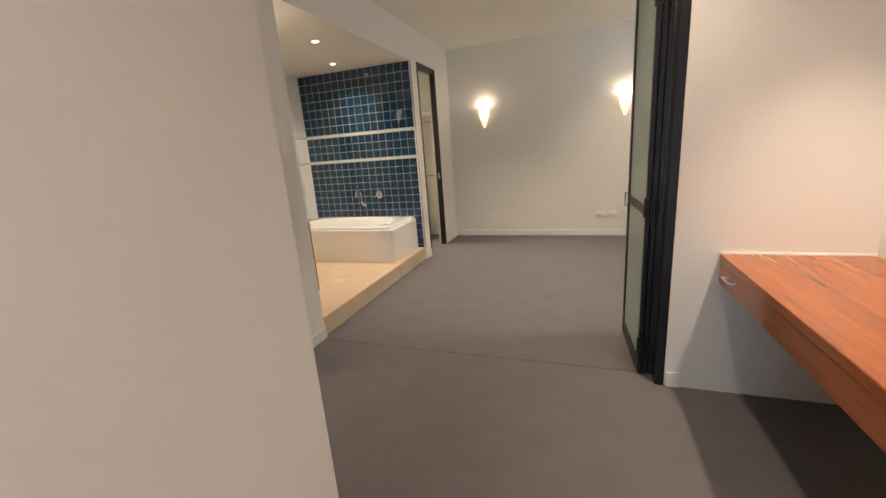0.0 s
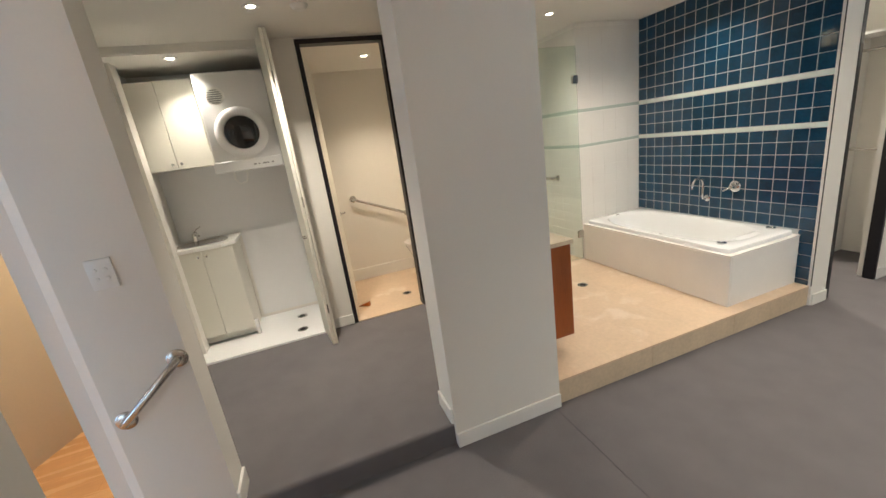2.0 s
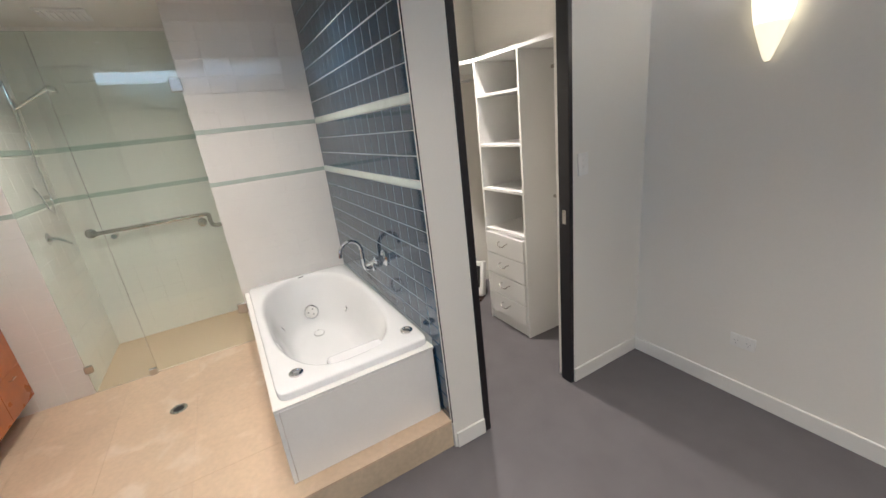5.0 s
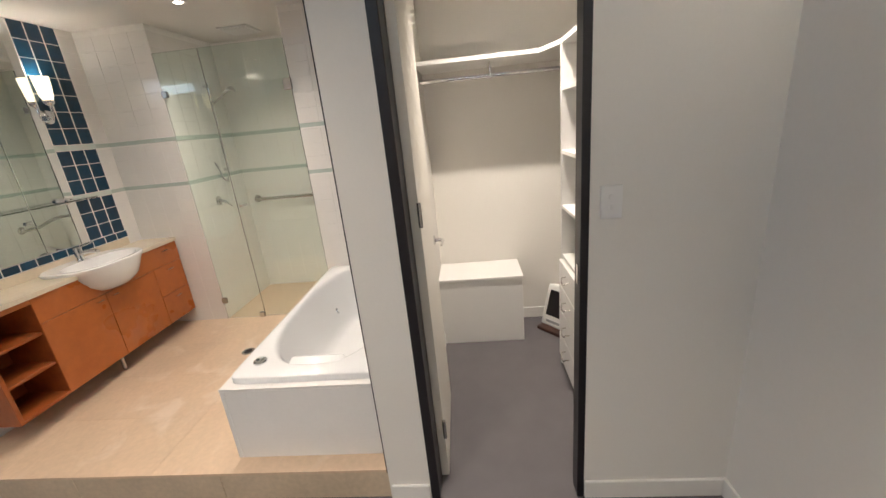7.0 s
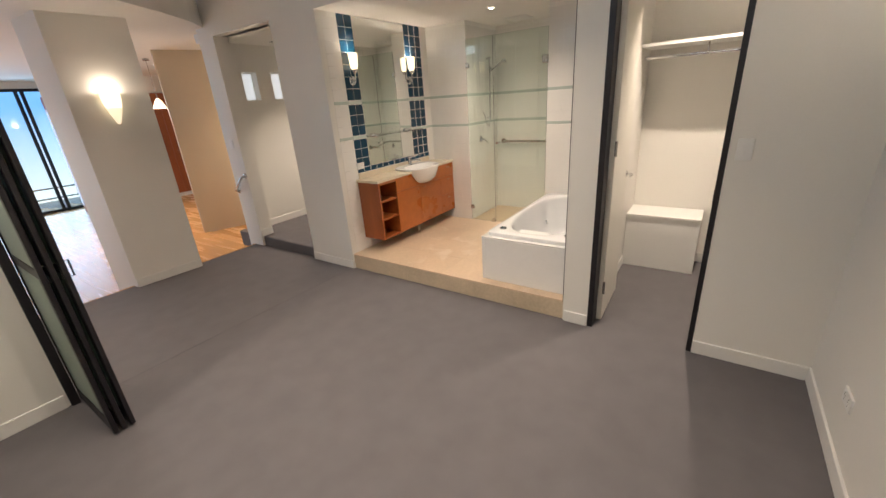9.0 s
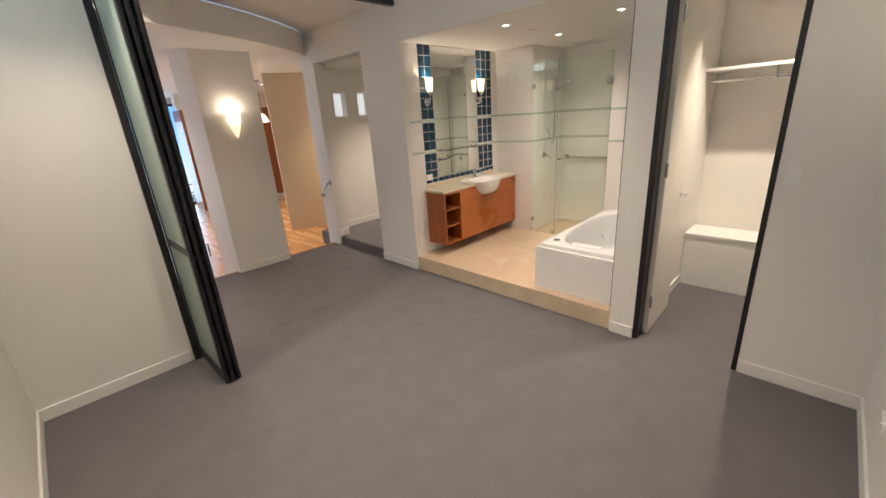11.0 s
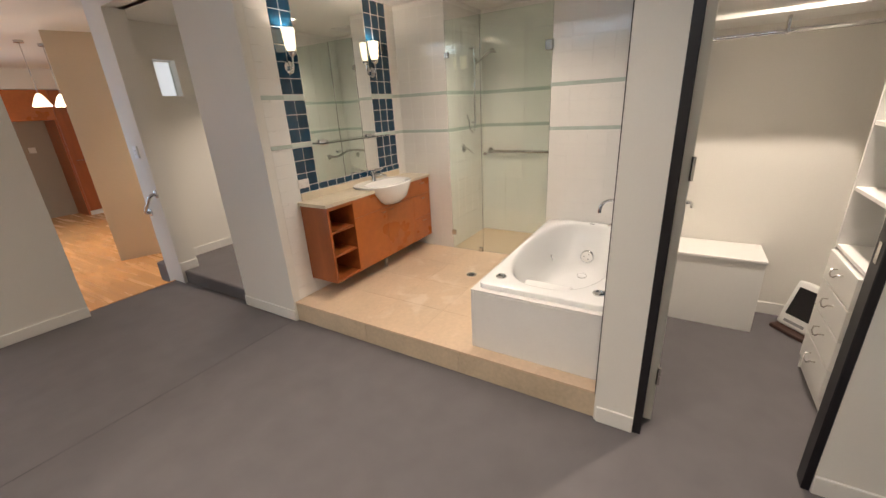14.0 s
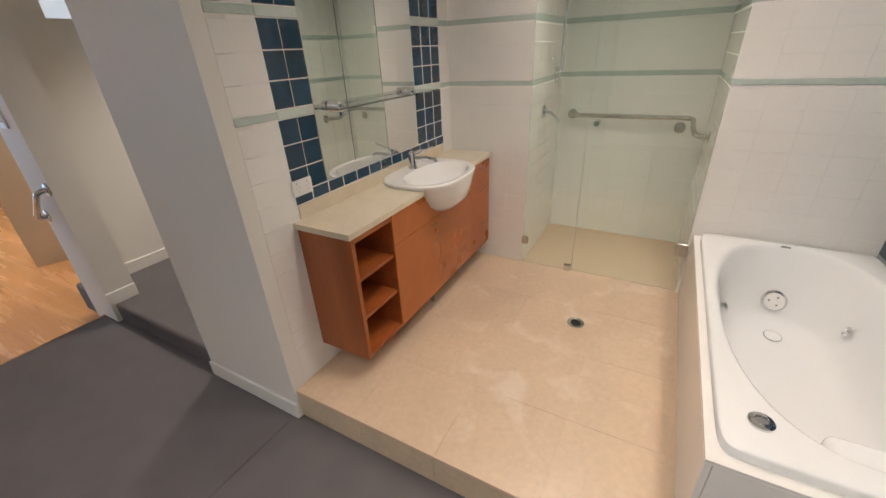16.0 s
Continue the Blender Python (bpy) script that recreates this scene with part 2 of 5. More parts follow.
def loft(rings, n=72, caps=(True, True)):
    """Rings of (cx, cy, half x, half y, exponent, z, taper along y) joined into one skin."""
    bm = bmesh.new()
    made = []
    for cx, cy, a, b, e, z, *taper in rings:
        row, tx = [], taper[0] if taper else 0
        for k in range(n):
            t = 2 * math.pi * k / n
            c, s = math.cos(t), math.sin(t)
            row.append(bm.verts.new((cx + a * (1 + tx * s) * math.copysign(abs(c) ** (2 / e), c), cy + b * math.copysign(abs(s) ** (2 / e), s), z)))
        made.append(row)
    for p, q in zip(made, made[1:]):
        for k in range(n):
            bm.faces.new((p[k], p[(k + 1) % n], q[(k + 1) % n], q[k]))
    if caps[0]:
        bm.faces.new(made[0])
    if caps[1]:
        bm.faces.new(made[-1])
    return bm


# poses whose z axis points along a world direction
TO_PX, TO_NX = pose(0, 0, 0, 0, 90, 0), pose(0, 0, 0, 0, -90, 0)
TO_PY, TO_NY = pose(0, 0, 0, -90, 0, 0), pose(0, 0, 0, 90, 0, 0)


def at(x, y, z, m=None):
    return Matrix.Translation((x, y, z)) @ (m or Matrix())


# ---- levels and lines of the plan ----
LOW, HALLZ, BATHZ = -0.15, 0.135, 0.168      # living room floor, raised hall, bath platform; carpet at 0
FRONT, NORTH, EAST = -1.88, 6.25, 1.60
CEILZ, LOWCEIL, BATHCEIL, HALLCEIL = 3.0, 2.72, 2.595, 2.61
STEP_A, STEP_B = 2.34, 4.745                 # bath opening along y
HALL_A, HALL_B = 0.532, 1.645                  # hall opening along y
DOOR_A, DOOR_B = 4.938, 5.64                 # closet door opening along y
SHX = -3.60                                  # inner end of the bathroom

# ---- structure: floors ----
structure("floor", box(-2.02, 1.7, 0.34, 6.4, -0.3, 0.0), CARPET, "grey cut-pile carpet floor of the bedroom")
structure("floor_living", box(-7.0, 4.0, -7.3, 0.338, -0.4, LOW), FLOORWOOD, "glossy honey-coloured timber floor of the living room")
structure("trim_carpet_edge", box(-1.06, 0.65, 0.325, 0.345, LOW, 0.004, bevel=0.003), FLOORWOOD, "timber nosing at the carpet edge")
structure("trim_carpet_edge_2", box(-1.9, -1.06, 0.325, 0.345, LOW, 0.004, bevel=0.003), FLOORWOOD, "timber nosing at the carpet edge")
bm = box(-3.66, -1.91, -0.1, 2.2, -0.1, HALLZ, bevel=0.022, seg=4)
structure("floor_hall", bm, CARPET, "grey carpet of the raised hall with a carpeted step")
structure("floor_closet", box(-4.0, -2.02, 4.9, 6.35, -0.3, 0.0), CARPET, "grey carpet floor of the walk-in closet")
structure("floor_bathroom", box(-4.45, FRONT - 0.03, STEP_A, STEP_B + 0.01, -0.1, BATHZ - 0.002), STONE_GROUT, "raised limestone bathroom platform")
structure("floor_toilet", box(-5.0, -3.66, 1.2, 2.6, -0.1, HALLZ), STONE, "limestone floor of the toilet room")
structure("trim_floor_track", box(FRONT, 0.68, 2.299, 2.305, -0.001, 0.002), CARPET_EDGE, "thin dark floor track across the carpet")

# ---- structure: walls ----
structure("wall_west_1", prism([(-1.88, 0.20), (-1.88, HALL_A), (-2.06, HALL_A), (-2.06, 0.14), (-1.93, 0.14)], LOW, 3.2), PAINT, "cream painted wall end beside the hall")
structure("wall_west_2", box(-2.06, FRONT, HALL_A, HALL_B, HALLCEIL, 3.2), PAINT, "cream painted wall above the hall opening")
structure("wall_west_3", prism([(FRONT, HALL_B), (FRONT, STEP_A), (-1.95, STEP_A), (-1.95, STEP_A - 0.004), (-2.02, STEP_A - 0.004), (-2.02, 2.2), (-2.12, 2.2), (-2.12, HALL_B)], -0.1, 3.2), PAINT, "cream painted wall between hall and bathroom")
structure("wall_west_4", box(-2.02, FRONT, STEP_A, STEP_B, BATHCEIL, 3.2), PAINT, "cream painted wall above the bathroom opening")
structure("wall_west_5", prism([(FRONT, STEP_B), (FRONT, DOOR_A), (-2.0, DOOR_A), (-2.0, STEP_B + 0.004), (-1.904, STEP_B + 0.004), (-1.904, STEP_B)], -0.1, 3.2), PAINT, "narrow cream painted wall beside the closet door")
structure("wall_west_6", box(-2.0, FRONT, DOOR_A, DOOR_B, 2.612, 3.2), PAINT, "cream painted wall above the closet door")
structure("wall_west_7", box(-2.0, FRONT, DOOR_B, 6.4, -0.1, 3.2), PAINT, "cream painted wall beside the closet door")
structure("wall_north", box(-2.0, 1.75, NORTH, 6.42, -0.1, 3.2), PAINT, "white painted end wall with two sconces")
structure("wall_east_1", box(EAST, EAST + 0.14, 2.0, 6.4, -0.1, 2.76), PAINT, "white painted side wall")
structure("wall_east_2", box(EAST, EAST + 0.14, 2.0, 2.3, 2.76, 3.2), PAINT)
structure("wall_east_3", box(EAST, EAST + 0.14, 6.1, 6.4, 2.76, 3.2), PAINT)
structure("wall_east_4", box(EAST, EAST + 0.14, 2.3, 6.1, 2.97, 3.2), PAINT)
structure("wall_partition", box(0.648, EAST + 0.1, 2.18, 2.26, -0.1, 3.2), PAINT, "cream painted wall behind the desk")
structure("wall_desk", box(1.51, 1.62, -0.95, 2.18, LOW, 3.2), PAINT, "cream painted wall beside the desk")
structure("wall_pier", prism([(-0.388, 0.428), (-1.072, 0.463), (-1.04, -0.12), (-0.345, -0.15)], LOW, 2.9), PAINT, "cream painted pier with a sconce")
bm = box(-3.10, -2.06, 0.0, 0.14, -0.1, 1.905)
for spans in ((-3.10, -2.06, 0.0, 0.14, 2.265, 2.8), (-2.36, -2.06, 0.0, 0.14, 1.905, 2.265), (-2.80, -2.575, 0.0, 0.14, 1.905, 2.265), (-3.10, -3.015, 0.0, 0.14, 1.905, 2.265)):
    box(*spans, bm=bm)
structure("wall_hall_south", bm, PAINT, "cream hall wall with two small square windows")
structure("wall_hall_south_2", box(-3.72, -3.0, -0.2, -0.1, -0.1, 2.8), PAINT)
structure("wall_hall_north", box(-3.7, -2.02, 2.2, 2.325, -0.1, 2.8), PAINT, "cream wall between hall and bathroom")
# end wall of the hall, round the laundry and toilet openings
structure("wall_hall_end_1", box(-3.76, -3.65, 1.04, 1.32, -0.1, 2.8), PAINT)
structure("wall_hall_end_2", box(-3.76, -3.65, 2.045, 2.2, -0.1, 2.8), PAINT)
structure("wall_hall_end_3", box(-3.76, -3.65, -0.1, 1.04, 2.56, 2.8), PAINT)
structure("wall_hall_end_4", box(-3.76, -3.65, 1.32, 2.045, 2.59, 2.8), PAINT)
structure("wall_laundry_back", box(-4.5, -4.38, -0.4, 1.2, -0.1, 2.8), PAINT)
structure("wall_laundry_side", box(-4.4, -3.66, -0.16, -0.06, -0.1, 2.8), PAINT)
structure("wall_laundry_divide", box(-4.95, -3.76, 1.10, 1.22, -0.1, 2.8), PAINT)
structure("wall_toilet_back", box(-5.0, -4.88, 1.2, 2.7, -0.1, 2.8), PAINT, "cream wall of the toilet room")
structure("wall_toilet_north", box(-4.95, -3.7, 2.595, 2.7, -0.1, 2.8), PAINT)
# bathroom
structure("wall_bath_blue", box(-3.62, -2.0, STEP_B + 0.0008, 4.90, -0.1, 2.8), GROUT, "wall under the blue tiles")
structure("wall_bath_end", box(-3.75, SHX - 0.0015, 3.94, STEP_B + 0.1, -0.1, 2.8), GROUT_W, "white tiled wall at the end of the bath")
structure("wall_shower_wing", box(-3.75, SHX - 0.0015, 2.33, 2.915, -0.1, 2.8), GROUT_W, "white tiled wall beside the shower")
structure("wall_vanity", box(-3.62, -2.02, 2.326, STEP_A - 0.001, -0.1, 2.8), GROUT_W)
structure("wall_shower_back", box(-4.55, -4.4015, 2.6, 4.2, -0.1, 2.8), GROUT_W)
structure("wall_shower_south", box(-4.45, -3.75, 2.75, 2.9145, -0.1, 2.8), GROUT_W)
structure("wall_shower_north", box(-4.45, -3.75, 3.9415, 4.1, -0.1, 2.8), GROUT_W)
# closet
structure("wall_closet_back", box(-3.75, -3.62, 4.8, 6.42, -0.1, 2.9), PAINT, "beige painted back wall of the closet")
structure("wall_closet_south", box(-3.62, -2.0, 4.90, 4.925, -0.1, 2.9), PAINT)
structure("wall_closet_north", box(-3.62, -2.0, 6.30, 6.42, -0.1, 2.9), PAINT)
# living room shell
structure("wall_living_1", box(-7.0, -3.0, -7.4, -7.2, LOW, 2.9), PAINT)
structure("wall_living_2", box(0.9, 4.0, -7.4, -7.2, LOW, 2.9), PAINT)
structure("wall_living_3", box(-3.0, 0.9, -7.4, -7.2, 2.58, 2.9), PAINT)
structure("wall_living_4", box(3.9, 4.0, -1.9, 0.3, LOW, 2.9), PAINT)
structure("wall_living_4b", box(3.9, 4.0, -7.3, -5.3, LOW, 2.9), PAINT)
structure("wall_living_4c", box(3.9, 4.0, -5.3, -1.9, 2.2, 2.9), PAINT)
structure("wall_living_5", box(1.62, 4.0, -1.05, -0.95, LOW, 2.9), PAINT)
structure("wall_living_6", box(-7.0, -1.62, -5.98, -5.72, 2.36, 2.9), PAINT)
structure("wall_living_7", box(-3.95, -3.82, -2.0, 0.02, LOW, 2.9), PAINT, "cream wall with the entry door")
structure("wall_living_8", box(-7.0, -6.9, -7.3, 0.0, LOW, 2.9), PAINT)
structure("wall_living_9", prism([(-2.06, -1.58), (-3.85, -0.83), (-3.85, -0.95), (-2.09, -1.68)], LOW, 2.9), TAN, "beige angled wall of the living room")

# ---- structure: ceilings ----
CURVE = [(-1.88, 0.36), (-1.65, 0.60), (-1.2, 0.92), (-0.72, 1.18), (-0.3, 1.36), (0.1, 1.52), (0.5, 1.68), (0.9, 1.82), (1.51, 2.0)]
structure("ceiling", prism(CURVE + [(1.7, 2.0), (1.7, 6.4), (-1.95, 6.4), (-1.95, 0.36)], CEILZ, 3.12), CEIL, "white flat ceiling")
structure("ceiling_low", prism([(x, y) for x, y in CURVE] + [(1.62, 2.0), (1.62, -0.95), (4.0, -0.95), (4.0, -7.3), (-7.0, -7.3), (-7.0, 0.36)], LOWCEIL, 2.99), CEIL, "lower ceiling with a curved bulkhead edge")
structure("ceiling_bathroom", box(-4.6, -2.0, 2.3, 4.92, BATHCEIL, 2.75), CEIL, "white bathroom ceiling")
structure("ceiling_hall", box(-3.66, -2.0, -0.12, 2.22, HALLCEIL, 2.78), CEIL)
structure("ceiling_laundry", box(-4.4, -3.66, -0.1, 1.2, 2.55, 2.75), CEIL)
structure("ceiling_toilet", box(-5.0, -3.7, 1.2, 2.6, 2.56, 2.76), CEIL)
structure("ceiling_closet", box(-3.9, -1.95, 4.9, 6.35, 2.7, 2.85), CEIL)
structure("trim_head_track", box(FRONT, 0.68, 2.27, 2.33, 2.93, CEILZ), BLACK, "black steel head track of the folding doors")

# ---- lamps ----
# builds the known fittings and also the added fill lamps
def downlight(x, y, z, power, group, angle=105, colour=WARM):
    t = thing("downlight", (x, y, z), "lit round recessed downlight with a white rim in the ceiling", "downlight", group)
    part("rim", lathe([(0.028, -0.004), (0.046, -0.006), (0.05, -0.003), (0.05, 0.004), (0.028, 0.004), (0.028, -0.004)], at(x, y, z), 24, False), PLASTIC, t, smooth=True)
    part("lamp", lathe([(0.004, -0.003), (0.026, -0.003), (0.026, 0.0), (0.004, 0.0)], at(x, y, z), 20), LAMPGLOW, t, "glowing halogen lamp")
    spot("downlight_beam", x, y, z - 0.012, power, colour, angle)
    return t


for x, y in [(-2.31, 3.41), (-3.285, 3.43), (-2.73, 4.32)]:
    downlight(x, y, BATHCEIL, 50, "bathroom downlights", 130)
downlight(-2.95, 1.08, HALLCEIL, 150, "hall downlights", 105)
downlight(-3.80, 0.42, 2.55, 48, "hall downlights")
downlight(-4.2, 1.96, 2.56, 95, "hall downlights", colour=(1.0, 0.76, 0.54))
# unseen bedroom fittings, added to brighten the carpet and walls
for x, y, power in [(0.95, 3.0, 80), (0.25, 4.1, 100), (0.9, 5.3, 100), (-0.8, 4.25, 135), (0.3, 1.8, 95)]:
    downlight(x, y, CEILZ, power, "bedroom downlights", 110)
downlight(1.25, 1.5, LOWCEIL, 165, "desk downlights", 74)
# added fill, no known fitting here: lifts the near carpet and pier wall
downlight(0.45, -0.45, LOWCEIL, 48, "desk downlights", 110)
downlight(-2.76, 5.52, 2.7, 185, "closet downlights", 110)
for x, y in [(-3.0, -0.35), (-1.2, -2.6), (-2.8, -3.4)]:
    downlight(x, y, LOWCEIL, 150, "living room downlights", 110, AMBER)

# ---- skirting boards ----
def skirting(name, x0, y0, x1, y1, z=0.0, h=0.095, t=0.014):
    """A board on the left-hand side of the line from (x0, y0) to (x1, y1)."""
    d = Vector((x1 - x0, y1 - y0, 0))
    n = len(d) and d.length
    bm = box(0, n, 0, t, 0, h, bevel=0.003)
    structure(name, moved(bm, Matrix.Translation((x0, y0, z)) @ Matrix.Rotation(math.atan2(d.y, d.x), 4, "Z")), TRIM, "white painted skirting board")


skirting("baseboard_1", FRONT, STEP_A, FRONT, HALL_B)
skirting("baseboard_2", FRONT, DOOR_A - 0.001, FRONT, STEP_B + 0.012)
skirting("baseboard_3", FRONT, NORTH - 0.0155, FRONT, DOOR_B + 0.002)
skirting("baseboard_4", EAST, NORTH, FRONT, NORTH)
skirting("baseboard_5", EAST, 2.276, EAST, NORTH - 0.0155)
skirting("baseboard_6", 0.662, 2.26, EAST, 2.26)
skirting("baseboard_7", -1.072, 0.463, -0.388, 0.428)
skirting("baseboard_8", -2.06, HALL_A, FRONT, HALL_A, HALLZ)
skirting("baseboard_9", -3.098, 0.14, -2.062, 0.14, HALLZ)
skirting("baseboard_10", -2.12, 2.2, -3.635, 2.2, HALLZ)
skirting("baseboard_10b", FRONT - 0.03, HALL_B, -2.12, HALL_B, HALLZ)
skirting("baseboard_11", -3.65, 1.32, -3.65, 1.04, HALLZ)
skirting("baseboard_12", -3.62, 6.30, -3.62, 4.925)
skirting("baseboard_13", -3.60, 4.925, -2.0, 4.925)
skirting("baseboard_14", -4.88, 2.594, -4.88, 1.2, HALLZ, 0.145, 0.02)
skirting("baseboard_15", 0.728, 2.18, 0.655, 2.18)

# ---- closet door frame and door ----
structure("door_1", box(-2.0, FRONT + 0.005, DOOR_A, DOOR_A + 0.04, 0, 2.612, bevel=0.003), BLACK, "black steel door jamb")
structure("door_1_jamb", box(-1.955, FRONT + 0.005, DOOR_B - 0.03, DOOR_B, 0, 2.612, bevel=0.003), BLACK, "black steel door jamb")
structure("door_1_head", box(-2.0, FRONT + 0.006, DOOR_A, DOOR_B, 2.57, 2.614, bevel=0.003), BLACK, "black steel door head")
structure("trim_bath_corner", box(FRONT - 0.004, FRONT + 0.002, STEP_B - 0.004, STEP_B, BATHZ, BATHCEIL), DARKGAP, "thin dark corner bead")


def lever(parent, m, material=CHROME):
    h = part("handle", lathe([(0.004, 0), (0.026, 0), (0.026, 0.008), (0.01, 0.012), (0.009, 0.045)], m, 20), material, parent, "chrome lever handle", True)
    part("lever", moved(tube([(0, 0, 0.045), (0.02, 0, 0.05), (0.06, 0, 0.05), (0.105, 0, 0.046)], [0.009, 0.009, 0.008, 0.007]), m), material, h, smooth=True)


door = thing("closet_door", (-2.0, 5.03, 0), "cream painted closet door standing open into the closet", "door")
swing = at(-1.998, 4.978, 0) @ pose(0, 0, 0, 0, 0, 181.5)
part("leaf", moved(box(0, 0.61, -0.038, 0, 0.012, 2.585, bevel=0.002), swing), DOORPAINT, door)
lever(door, swing @ at(0.55, -0.038, 1.08, TO_NY @ pose(0, 0, 0, 0, 0, 180)))
for z in (0.25, 1.3, 2.3):
    part("hinge", moved(tube([(0, -0.02, z), (0, -0.02, z + 0.1)], 0.009, 10), swing @ at(-0.006, -0.02, 0)), STEEL, door, smooth=True)
part("strike", box(FRONT - 0.045, FRONT - 0.02, DOOR_B - 0.033, DOOR_B - 0.028, 1.05, 1.13), STEEL, door, "steel strike plate")

# ---- closet fittings ----
tower = thing("shelf_tower", (-2.68, 6.05, 0), "white melamine shelf tower with four drawers in the closet", "shelving")
TX0, TX1, TY0, TY1 = -2.925, -2.435, 5.775, 6.295
part("side_panel", box(TX0, TX0 + 0.018, TY0, TY1, 0, 2.04, bevel=0.001), MELAMINE, tower)
part("side_panel", box(TX1 - 0.018, TX1, TY0, TY1, 0, 2.04, bevel=0.001), MELAMINE, tower)
part("back_panel", box(TX0 + 0.018, TX1 - 0.018, TY1 - 0.006, TY1, 0, 2.04), MELAMINE, tower)
for z in (0.80, 1.12, 1.45, 1.80):
    part("shelf", box(TX0 + 0.018, TX1 - 0.018, TY0 + 0.004, TY1 - 0.006, z, z + 0.02, bevel=0.001), MELAMINE, tower)
part("plinth", box(TX0 + 0.018, TX1 - 0.018, TY0 + 0.01, TY0 + 0.028, 0, 0.09), MELAMINE, tower)
for k in range(4):
    z = 0.10 + 0.174 * k
    d = part("drawer", box(TX0 + 0.021, TX1 - 0.021, TY0 - 0.016, TY0 + 0.3, z, z + 0.166, bevel=0.002), MELAMINE, tower)
    cx = (TX0 + TX1) / 2
    part("handle", tube([(cx - 0.048, TY0 - 0.016, z + 0.11), (cx - 0.046, TY0 - 0.04, z + 0.108), (cx - 0.03, TY0 - 0.047, z + 0.09), (cx, TY0 - 0.048, z + 0.082), (cx + 0.03, TY0 - 0.047, z + 0.09), (cx + 0.046, TY0 - 0.04, z + 0.108), (cx + 0.048, TY0 - 0.016, z + 0.11)], 0.004, 8), STEEL, d, "steel bow handle", True)
top_shelf = thing("closet_shelf", (-3.4, 5.6, 2.03), "long white shelf with brackets over a chrome hanging rail", "shelf")
part("board", prism([(-3.62, 4.925), (-3.16, 4.925), (-3.16, 5.70), (-2.9, 5.775), (-2.0, 5.775), (-2.0, 6.30), (-3.62, 6.30)], 2.042, 2.066), MELAMINE, top_shelf)
part("hanging_rail", tube([(-3.33, 4.93, 1.96), (-3.33, 6.29, 1.96)], 0.013, 14), CHROME, top_shelf, "chrome hanging rail", True)
part("bracket", box(-3.36, -3.30, 5.40, 5.412, 1.945, 2.042), STEEL, top_shelf)
rail2 = thing("closet_rail", (-2.2, 6.0, 1.98), "steel hanging rail over the closet side", "rail")
part("bar", tube([(-2.46, 6.06, 1.93), (-2.01, 6.06, 1.93)], 0.012, 12), STEEL, rail2, smooth=True)
rail3 = thing("closet_rail", (-2.2, 6.0, 1.1), "steel lower hanging rail in the closet", "rail")
part("bar", tube([(-2.46, 6.06, 1.07), (-2.01, 6.06, 1.07)], 0.012, 12), STEEL, rail3, smooth=True)
bench = thing("closet_box", (-3.4, 5.25, 0), "white melamine box bench on the closet carpet", "storage box")
part("body", box(-3.60, -3.245, 4.93, 5.562, 0, 0.53, bevel=0.002), MELAMINE, bench)
part("lid", box(-3.605, -3.232, 4.928, 5.568, 0.532, 0.553, bevel=0.003), MELAMINE, bench)
tv = thing("television", (-3.36, 5.80, 0), "small white tube television with a dark screen, tilted", "television")
hm = at(-3.335, 5.81, 0.035) @ pose(0, 0, 0, 0, 0, -50) @ pose(0, 0, 0, 0, -20, 0)
case = prism([(-0.11, -0.14), (0.0, -0.14), (0.0, 0.14), (-0.11, 0.14)], 0.0, 0.34)
bmesh.ops.bevel(case, geom=case.edges[:], offset=0.02, segments=3, affect="EDGES", profile=0.5)
part("case", moved(case, hm), PLASTIC, tv, smooth=True)
back = loft([(0, 0, 0.145, 0.125, 8, 0.0), (0, 0, 0.12, 0.10, 7, 0.06), (0, 0.0, 0.08, 0.075, 6, 0.11)], 40)
part("back_shell", moved(back, hm @ at(-0.105, 0, 0.17) @ pose(0, 0, 0, 0, -90, 0)), PLASTIC, tv, smooth=True)
part("screen", moved(box(-0.006, 0.004, -0.105, 0.105, 0.085, 0.295, bevel=0.004, seg=2), hm), mat("dark_tube_glass", (0.012, 0.011, 0.013), 0.12, vary=0.2, coat=0.4), tv, "dark glass screen", True)
part("speaker_grille", moved(box(-0.002, 0.002, -0.09, 0.05, 0.03, 0.05), hm), GREYPRINT, tv)
for y in (0.08, 0.105):
    part("button", moved(box(-0.002, 0.005, y - 0.008, y + 0.008, 0.032, 0.048, bevel=0.002), hm), PLASTIC, tv)
part("base", moved(box(-0.16, 0.05, -0.135, 0.135, -0.034, -0.006, bevel=0.006), at(-3.335, 5.81, 0.035) @ pose(0, 0, 0, 0, 0, -50)), mat("dark_brown_base", (0.06, 0.028, 0.02), 0.5, vary=0.1), tv, "dark brown base")

# ---- switches and sockets ----


def plate(name, label, m, w, h, dots, category, dot=0.008, slots=False):
    """A wall plate whose face points along z of m, at m's origin."""
    t = thing(name, m.translation, label, category)
    part("plate", moved(box(-w / 2, w / 2, -h / 2, h / 2, 0.0, 0.011, bevel=0.003, seg=2), m), PLASTIC, t, smooth=True)
    for u, v in dots:
        part("rocker", lathe([(0.001, 0.010), (dot, 0.010), (dot, 0.0145), (dot * 0.7, 0.016), (0.001, 0.016)], m @ at(u, v, 0), 14), PLASTIC, t, smooth=True)
    if slots:
        for cx in (-w / 4, w / 4):
            for u, v, r in ((-0.008, 0.006, 25), (0.008, 0.006, -25), (0, -0.01, 0)):
                part("slot", moved(box(-0.001, 0.001, -0.004, 0.004, 0.0108, 0.0118), m @ at(cx + u, v - 0.004, 0, pose(0, 0, 0, 0, 0, r))), GREYPRINT, t)
    return t


